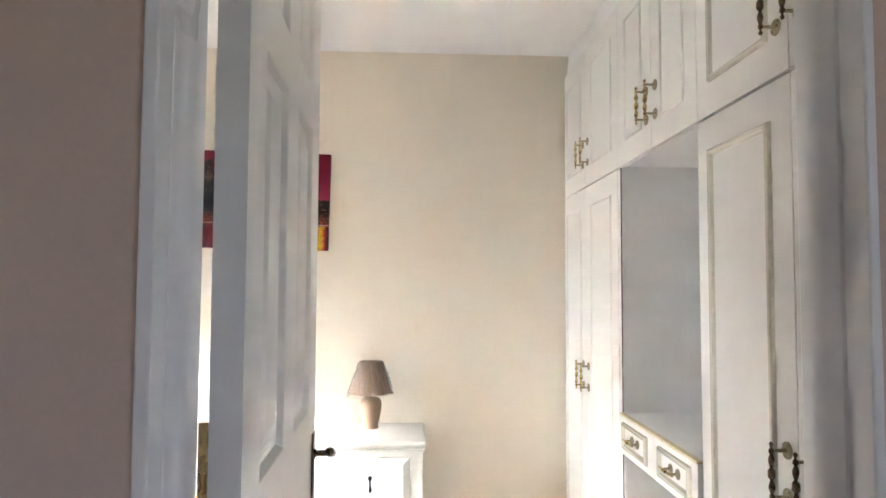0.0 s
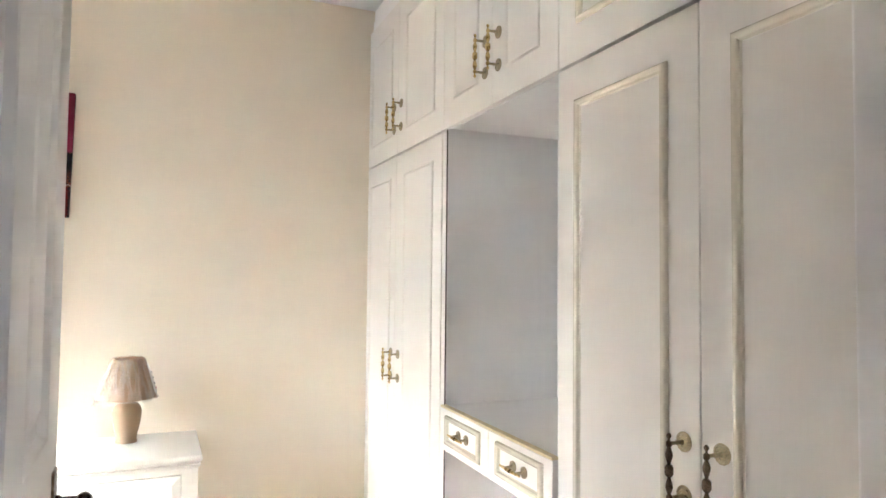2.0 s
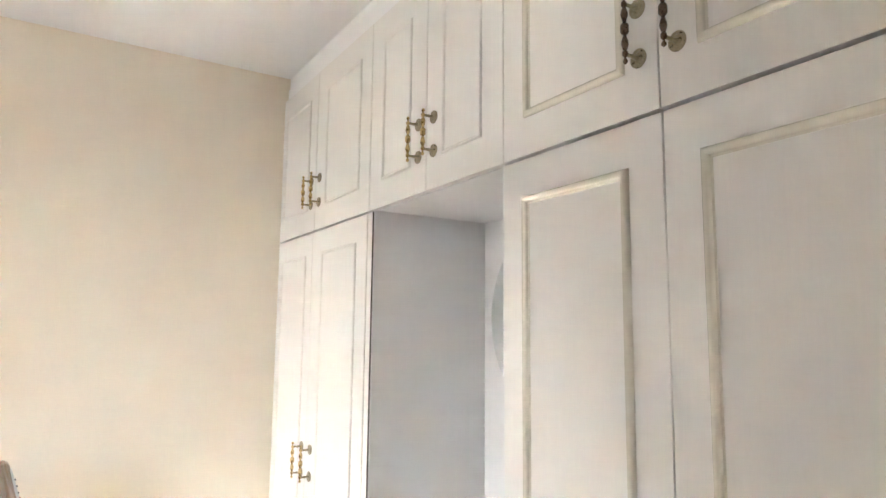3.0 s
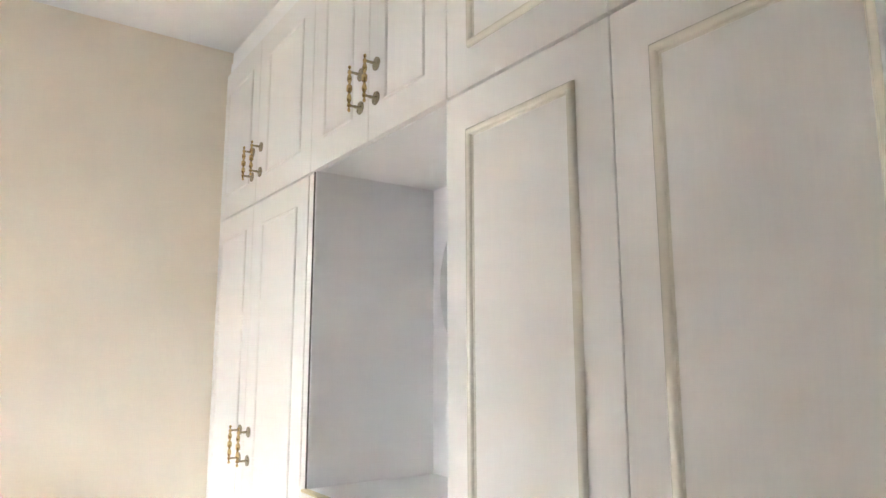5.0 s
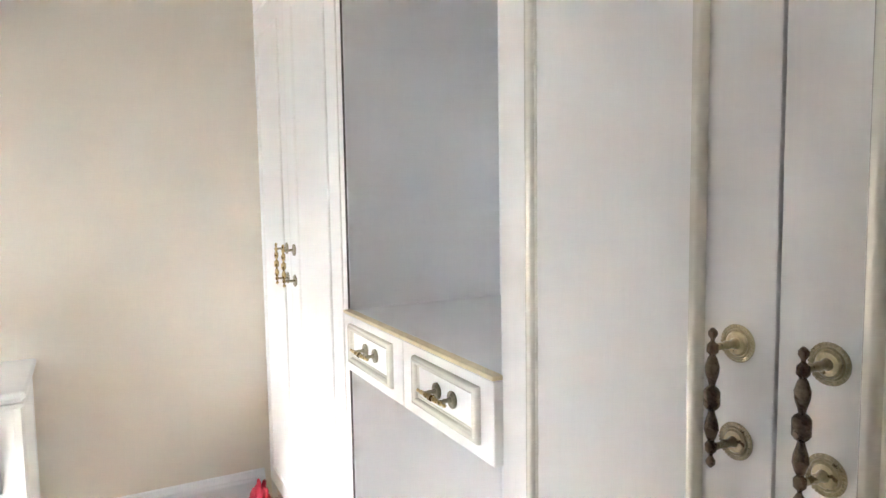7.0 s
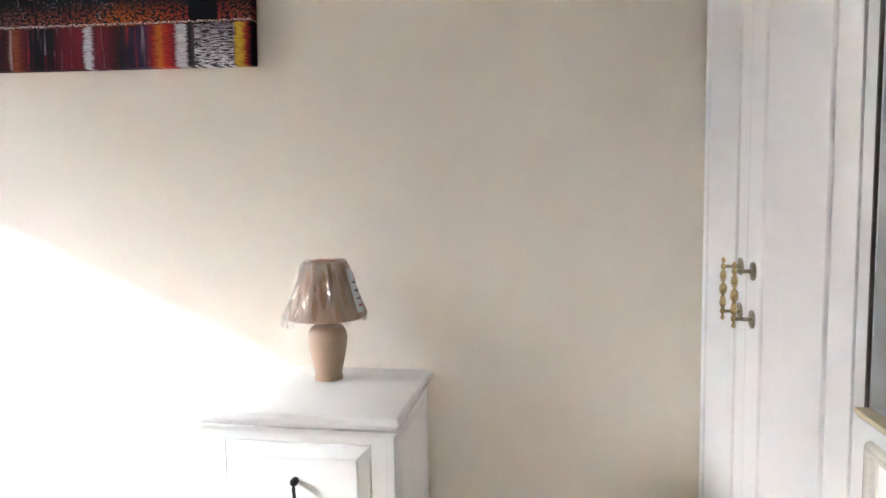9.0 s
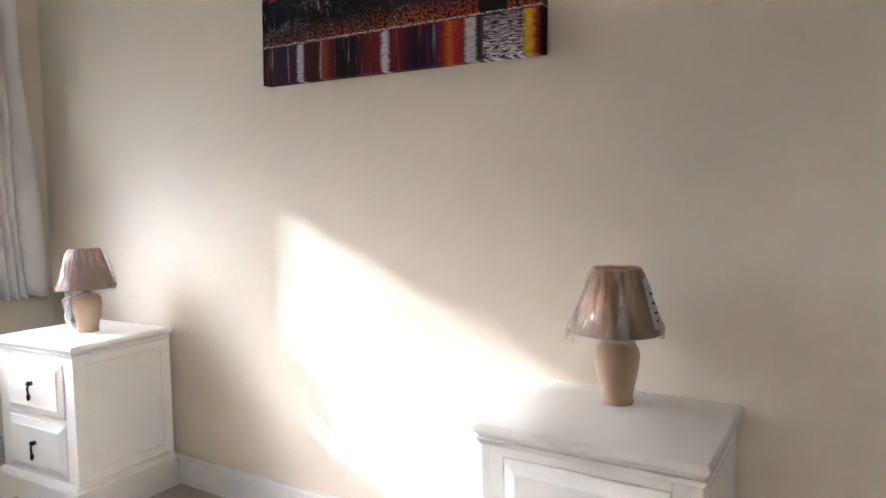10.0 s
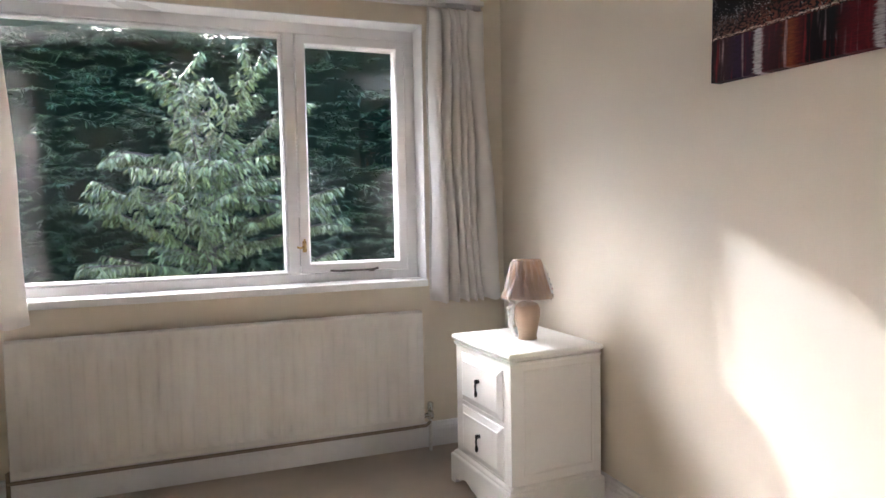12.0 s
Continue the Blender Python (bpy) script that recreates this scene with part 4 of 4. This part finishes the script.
def lamp(at, label, turn, ribbon):
    lp = thing("table_lamp", at, label, "table lamp", "pair of table lamps")
    part("base", lathe(bmesh.new(), [(0.030, 0.0), (0.036, 0.001), (0.0365, 0.006), (0.034, 0.012), (0.036, 0.026), (0.042, 0.055), (0.0475, 0.085), (0.0495, 0.108), (0.047, 0.124), (0.038, 0.137), (0.024, 0.144), (0.014, 0.147)], 40), CERAMIC, lp, smooth=True)
    part("neck", lathe(bmesh.new(), [(0.013, 0.144), (0.013, 0.162), (0.016, 0.164), (0.016, 0.19), (0.012, 0.195)], 16), BRASSDARK, lp, "dark lamp holder", smooth=True)
    sh = part("shade", lathe(bmesh.new(), [(0.0935, 0.160), (0.0955, 0.160), (0.0955, 0.163), (0.0515, 0.300), (0.0500, 0.302), (0.0485, 0.300), (0.0925, 0.163), (0.0935, 0.160)], 48, cap=False), SHADECLOTH, lp, "tan cloth empire shade still in its wrapper", smooth=True)
    for r, z in ((0.0958, 0.162), (0.0518, 0.3005)):
        rb = bmesh.new()
        tube(rb, [(r * math.cos(a * math.pi / 20), r * math.sin(a * math.pi / 20), z) for a in range(41)], 0.0016, 6)
        part("shade_trim", rb, SHADECLOTH, sh)
    # wrapper gathered in loose folds, sagging below the rim on one side
    rnd = random.Random(int(turn))
    bm = bmesh.new()
    rows = []
    n = 72
    for j, (z, r) in enumerate(((0.304, 0.046), (0.305, 0.051), (0.290, 0.0565), (0.262, 0.0655), (0.232, 0.0750), (0.200, 0.0855), (0.172, 0.0950), (0.160, 0.0985), (0.152, 0.094))):
        row = []
        for i in range(n):
            a = 2 * math.pi * i / n
            sag = max(0.0, math.cos(a - radians(turn)))
            k = 0.0028 * math.sin(9 * a + 1.1 * j) + 0.0026 * math.sin(19 * a - 0.7 * j + 1) + rnd.uniform(-0.0016, 0.0016)
            rr = r + k * (1.4 if j > 1 else 0.4) + (0.012 * sag ** 4 * (j - 2) / 5 if 3 < j < 9 else 0)
            zz = z - (0.014 * sag ** 6 + 0.003 * math.sin(5 * a) if j > 6 else 0)
            row.append(bm.verts.new((rr * math.cos(a), rr * math.sin(a), zz)))
        rows.append(row)
    for a, b in zip(rows, rows[1:]):
        for i in range(n):
            bm.faces.new((a[i], a[(i + 1) % n], b[(i + 1) % n], b[i]))
    part("wrapper", bm, FILM, lp, "crinkled clear plastic wrapper", smooth=True)
    lb = bmesh.new()
    a0 = radians(38 if ribbon else -22)
    grid = []
    for i in range(5):
        a = a0 + 0.075 * i
        grid.append([lb.verts.new((r * math.cos(a), r * math.sin(a), z)) for r, z in ((0.1000, 0.178), (0.0870, 0.218), (0.0665, 0.284))])
    for p, q in zip(grid, grid[1:]):
        for k in range(2):
            lb.faces.new((p[k], q[k], q[k + 1], p[k + 1]))
    tag = part("price_label", lb, TAGPAPER, lp, "white printed paper label")
    tag.modifiers.new("thick", "SOLIDIFY").thickness = 0.0006
    for z, r, mt in ((0.196, 0.0965, INKRED), (0.212, 0.0915, INK), (0.232, 0.0855, INK), (0.252, 0.0795, INK)):
        mk = bmesh.new()
        a = a0 + 0.14
        bmesh.ops.create_cube(mk, size=1, matrix=pose((r + 0.0012) * math.cos(a), (r + 0.0012) * math.sin(a), z, 0, -18, math.degrees(a)) @ Matrix.Diagonal((0.0008, 0.011, 0.005, 1)))
        part("print_bar", mk, mt, tag)
    if ribbon:
        rb = bmesh.new()
        for k, (dx, dz) in enumerate(((-0.058, 0.125), (-0.066, 0.10), (-0.056, 0.075), (-0.060, 0.05), (-0.05, 0.03))):
            tube(rb, [(-0.02, -0.045, 0.135), (-0.026, dx - 0.006, dz + 0.02), (-0.03, dx, dz), (-0.026, dx + 0.012, dz - 0.02), (-0.02, -0.044, dz - 0.012)], [0.003, 0.006, 0.007, 0.006, 0.002], 8)
        part("flex", rb, TAGPAPER, lp, "bundled white flex tied to the base", smooth=True)
    return lp


lamp(pose(0.092, 3.365, 0.605), "tan ceramic table lamp, cloth shade wrapped in plastic", 200, False)
lamp(pose(-1.848, 3.280, 0.605), "tan ceramic table lamp with bundled white flex, wrapped shade", 330, True)

# ---- crumpled red cloth by the wardrobe foot ----
bm = bmesh.new()
bmesh.ops.create_icosphere(bm, subdivisions=4, radius=1)
for v in bm.verts:
    k = 1 + 0.35 * noise.noise(v.co * 2.1) + 0.15 * noise.noise(v.co * 5.5)
    v.co = Vector((v.co.x * 0.032 * k, v.co.y * 0.07 * k * (1 - 0.5 * v.co.z), max(0, 0.06 + v.co.z * 0.09 * k)))
solid("cloth", bm, REDCLOTH, "crumpled crimson cloth on the carpet by the wardrobe", "cloth", at=pose(0.945, 3.30, 0.0), smooth=True)

# ---- garden ----
solid("ground", boxes((-400, 400, -400, 400, -0.62, -0.6)), LAWN, "lawn running out to the hedge", "ground", "structure")
solid("house_base", boxes((-2.78, 1.9, -1.8, 3.78, -0.6, -0.2)), RENDER, "rendered base of the house wall", "wall", "structure")


def fronds(name, mat, centres, ways, lengths, widths, rnd, tumble=1.0):
    """Many small folded sprays in one mesh."""
    n = len(centres)
    up = rnd.normal(size=(n, 3)) * tumble + np.array([0, 0, 1.0 if tumble < 1 else 0.0])
    side = np.cross(ways, up)
    side /= np.linalg.norm(side, axis=1)[:, None] + 1e-9
    nrm = np.cross(ways, side)
    a = centres
    m = centres + ways * lengths[:, None] * 0.55
    b = centres + ways * lengths[:, None] - np.array([0, 0, 1]) * lengths[:, None] * 0.15
    l = m + side * widths[:, None] + nrm * widths[:, None] * 0.3
    r = m - side * widths[:, None] + nrm * widths[:, None] * 0.3
    verts = np.stack([a, l, m, r, b], 1).reshape(-1, 3)
    base = np.arange(n)[:, None] * 5
    faces = np.concatenate([base + np.array(t) for t in ((0, 2, 1), (0, 3, 2), (1, 2, 4), (2, 3, 4))], 0)
    me = bpy.data.meshes.new(name)
    me.from_pydata(verts.tolist(), [], faces.tolist())
    me.materials.append(mat)
    return me


def hedge_top(y):
    return 3.52 + 0.10 / (1 + np.exp(-(y - 1.44) * 30)) * (y < 6) + 0.10 * np.sin(y * 1.7 + 0.6) * (np.abs(y - 1.5) > 0.8) + 0.9 / (1 + np.exp(-(y - 4.2) * 3)) + 0.5 / (1 + np.exp((y + 1.2) * 3))


rnd = np.random.default_rng(5)
BR, PER = 4200, 36
by = rnd.uniform(-6, 9, BR)
bz = np.where(rnd.uniform(0, 1, BR) < 0.25, rnd.uniform(0.95, 1.0, BR), rnd.uniform(0, 1, BR))
bz = -0.6 + bz * (hedge_top(by) - 0.05 + 0.6)
lump = 0.25 * np.sin(by * 2.1 + np.sin(bz * 2.3) * 1.3) + 0.2 * np.sin(bz * 5.3 + by * 1.3) + 0.1 * np.sin(by * 7 + bz * 6)
bx = -8.75 + 0.5 * lump + rnd.uniform(-0.3, 0.05, BR)
bway = np.stack([rnd.uniform(0.4, 1.0, BR), rnd.normal(0, 0.8, BR), rnd.normal(0.12, 0.18, BR)], 1)
bway /= np.linalg.norm(bway, axis=1)[:, None]
blen = rnd.uniform(0.25, 0.6, BR)
along = rnd.uniform(0, 1, (BR, PER))
pos = np.stack([bx, by, bz], 1)[:, None, :] + bway[:, None, :] * (blen[:, None] * along)[:, :, None]
pos[:, :, 2] -= 0.22 * (blen[:, None] * along ** 2)
sway = bway[:, None, :] * 0.6 + np.stack([rnd.normal(0, 0.35, (BR, PER)), rnd.normal(0, 0.7, (BR, PER)), rnd.normal(-0.15, 0.14, (BR, PER))], 2)
sway /= np.linalg.norm(sway, axis=2)[:, :, None]
keep = pos[:, :, 2] < hedge_top(pos[:, :, 1]) + 0.05
pos, ways = pos[keep], sway[keep]
N = len(pos)
hedge = thing("hedge", pose(-8.6, 1, -0.6), "tall dark green conifer hedge behind the lawn", "hedge", kind="stuff")
part("foliage", fronds("foliage", HEDGE, pos - np.array([-8.6, 1, -0.6]), ways, rnd.uniform(0.05, 0.13, N), rnd.uniform(0.006, 0.015, N), rnd, 0.3), None, hedge)
# dark sheet behind the sprays, painted as the shade inside the hedge
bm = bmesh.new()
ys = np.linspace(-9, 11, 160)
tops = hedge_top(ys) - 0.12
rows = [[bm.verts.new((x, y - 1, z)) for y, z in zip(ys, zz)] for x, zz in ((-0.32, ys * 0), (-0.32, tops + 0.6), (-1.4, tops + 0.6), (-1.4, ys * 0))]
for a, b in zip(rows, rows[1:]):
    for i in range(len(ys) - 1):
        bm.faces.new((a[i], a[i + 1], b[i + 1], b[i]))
part("shade_core", bm, HEDGESHADE, hedge)

# tall conifers beyond the hedge, to the south-west, added unseen to shade most of the window from the sun
TN = 9000
ty = -7.0 - 30 * rnd.uniform(0, 1, TN) ** 1.6
tz = -0.6 + rnd.uniform(0, 1, TN) ** 0.8 * (15.6 + 0.7 * np.sin(ty * 2.4) + 0.5 * np.sin(ty * 0.9))
tp = np.stack([-30 + rnd.normal(0, 0.9, TN), ty, tz], 1)
tw = rnd.normal(0, 1, (TN, 3)) * np.array([1, 1, 0.35]) + np.array([0, 0, -0.25])
tw /= np.linalg.norm(tw, axis=1)[:, None]
belt = thing("sun_blocking_conifers", pose(-30, -6, -0.6), "unseen tall conifers added to keep sun off most of the window", "trees", kind="stuff")
part("foliage", fronds("foliage", HEDGE, tp - np.array([-30, -6, -0.6]), tw, rnd.uniform(0.7, 1.2, TN), rnd.uniform(0.2, 0.42, TN), rnd, 0.3), None, belt)
# unseen cores in the same shade colour, closing the gaps to the sun
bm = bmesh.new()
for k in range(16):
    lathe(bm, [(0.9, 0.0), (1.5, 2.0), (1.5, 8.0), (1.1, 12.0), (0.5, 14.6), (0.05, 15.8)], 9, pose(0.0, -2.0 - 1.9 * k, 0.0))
part("shade_core", bm, HEDGESHADE, belt)

# cherry tree
TREE = Vector((-6.7, 2.28, -0.6))
tree = thing("cherry_tree", Matrix.Translation(TREE), "young cherry tree with drooping grey-green leaves", "tree")
bm = bmesh.new()
rr = random.Random(11)
tube(bm, [(0, 0, 0), (0.02, -0.02, 0.6), (-0.02, 0.0, 1.2), (0.0, 0.02, 1.9), (0.02, -0.03, 2.3)], [0.06, 0.05, 0.04, 0.026, 0.010], 10)
centres, lways = [], []


def leafy(bm, p, w, ln, steps, thick, droop, bare, per):
    """A shoot that wanders from p along w, its leaves hanging in two ranks; gives its points and headings."""
    pts, ways = [p.copy()], [w.copy()]
    for s in range(steps):
        w = (w + Vector((rr.uniform(-0.1, 0.1), rr.uniform(-0.1, 0.1), droop + rr.uniform(-0.05, 0.05)))).normalized()
        p = p + w * ln / steps
        if p.z > 3.3:
            break
        pts.append(p.copy())
        ways.append(w.copy())
        if s >= bare:
            across = w.cross(Vector((0, 0, 1))).normalized()
            for i in range(per):
                o = across * (1 if i % 2 else -1) * rr.uniform(0.3, 1.0) + Vector((rr.gauss(0, 0.25), rr.gauss(0, 0.25), 0))
                centres.append(p - w * (ln / steps) * (i + rr.random()) / per)
                lways.append((o * 0.75 + w * 0.45 + Vector((0, 0, rr.uniform(-1.1, -0.25)))).normalized())
    if len(pts) > 2:
        tube(bm, pts, [thick * (1 - i / len(pts)) + 0.002 for i in range(len(pts))], 5)
    return pts, ways


for k in range(32):
    z0 = 0.30 + 1.9 * (k / 31) ** 0.9
    a = k * 2.4 + rr.uniform(-0.3, 0.3)
    ln = rr.uniform(1.25, 1.75) * (1.0 - 0.24 * max(0, z0 - 0.8) + 0.25 * max(0, 0.8 - z0))
    rise = rr.uniform(0.2, 0.6)
    if k % 6 == 5:
        z0, ln, rise = 1.6 + 0.016 * k, rr.uniform(1.2, 1.6), 2.0
    w = Vector((math.cos(a) * 0.8, math.sin(a), rise)).normalized()
    pts, ways = leafy(bm, Vector((0, 0, z0)), w, ln, 12, 0.011, -0.03 if rise < 1 else 0.01, 2, 10)
    for i in range(1, len(pts) - 2):
        for side in (-1, 1):
            if rr.random() < 0.5:
                across = ways[i].cross(Vector((0, 0, 1))).normalized()
                tw = (ways[i] * 0.8 + across * side * rr.uniform(0.5, 1.1) + Vector((0, 0, rr.uniform(-0.1, 0.35)))).normalized()
                leafy(bm, pts[i], tw, rr.uniform(0.22, 0.5), 5, 0.004, -0.05, 0, 7)
part("trunk", bm, BARK, tree, "slim grey trunk with spreading limbs", smooth=True)
n = len(centres)
part("crown", fronds("crown", LEAF, np.array([tuple(c) for c in centres]), np.array([tuple(c) for c in lways]), rnd.uniform(0.07, 0.125, n), rnd.uniform(0.012, 0.021, n), rnd, 0.8), None, tree)
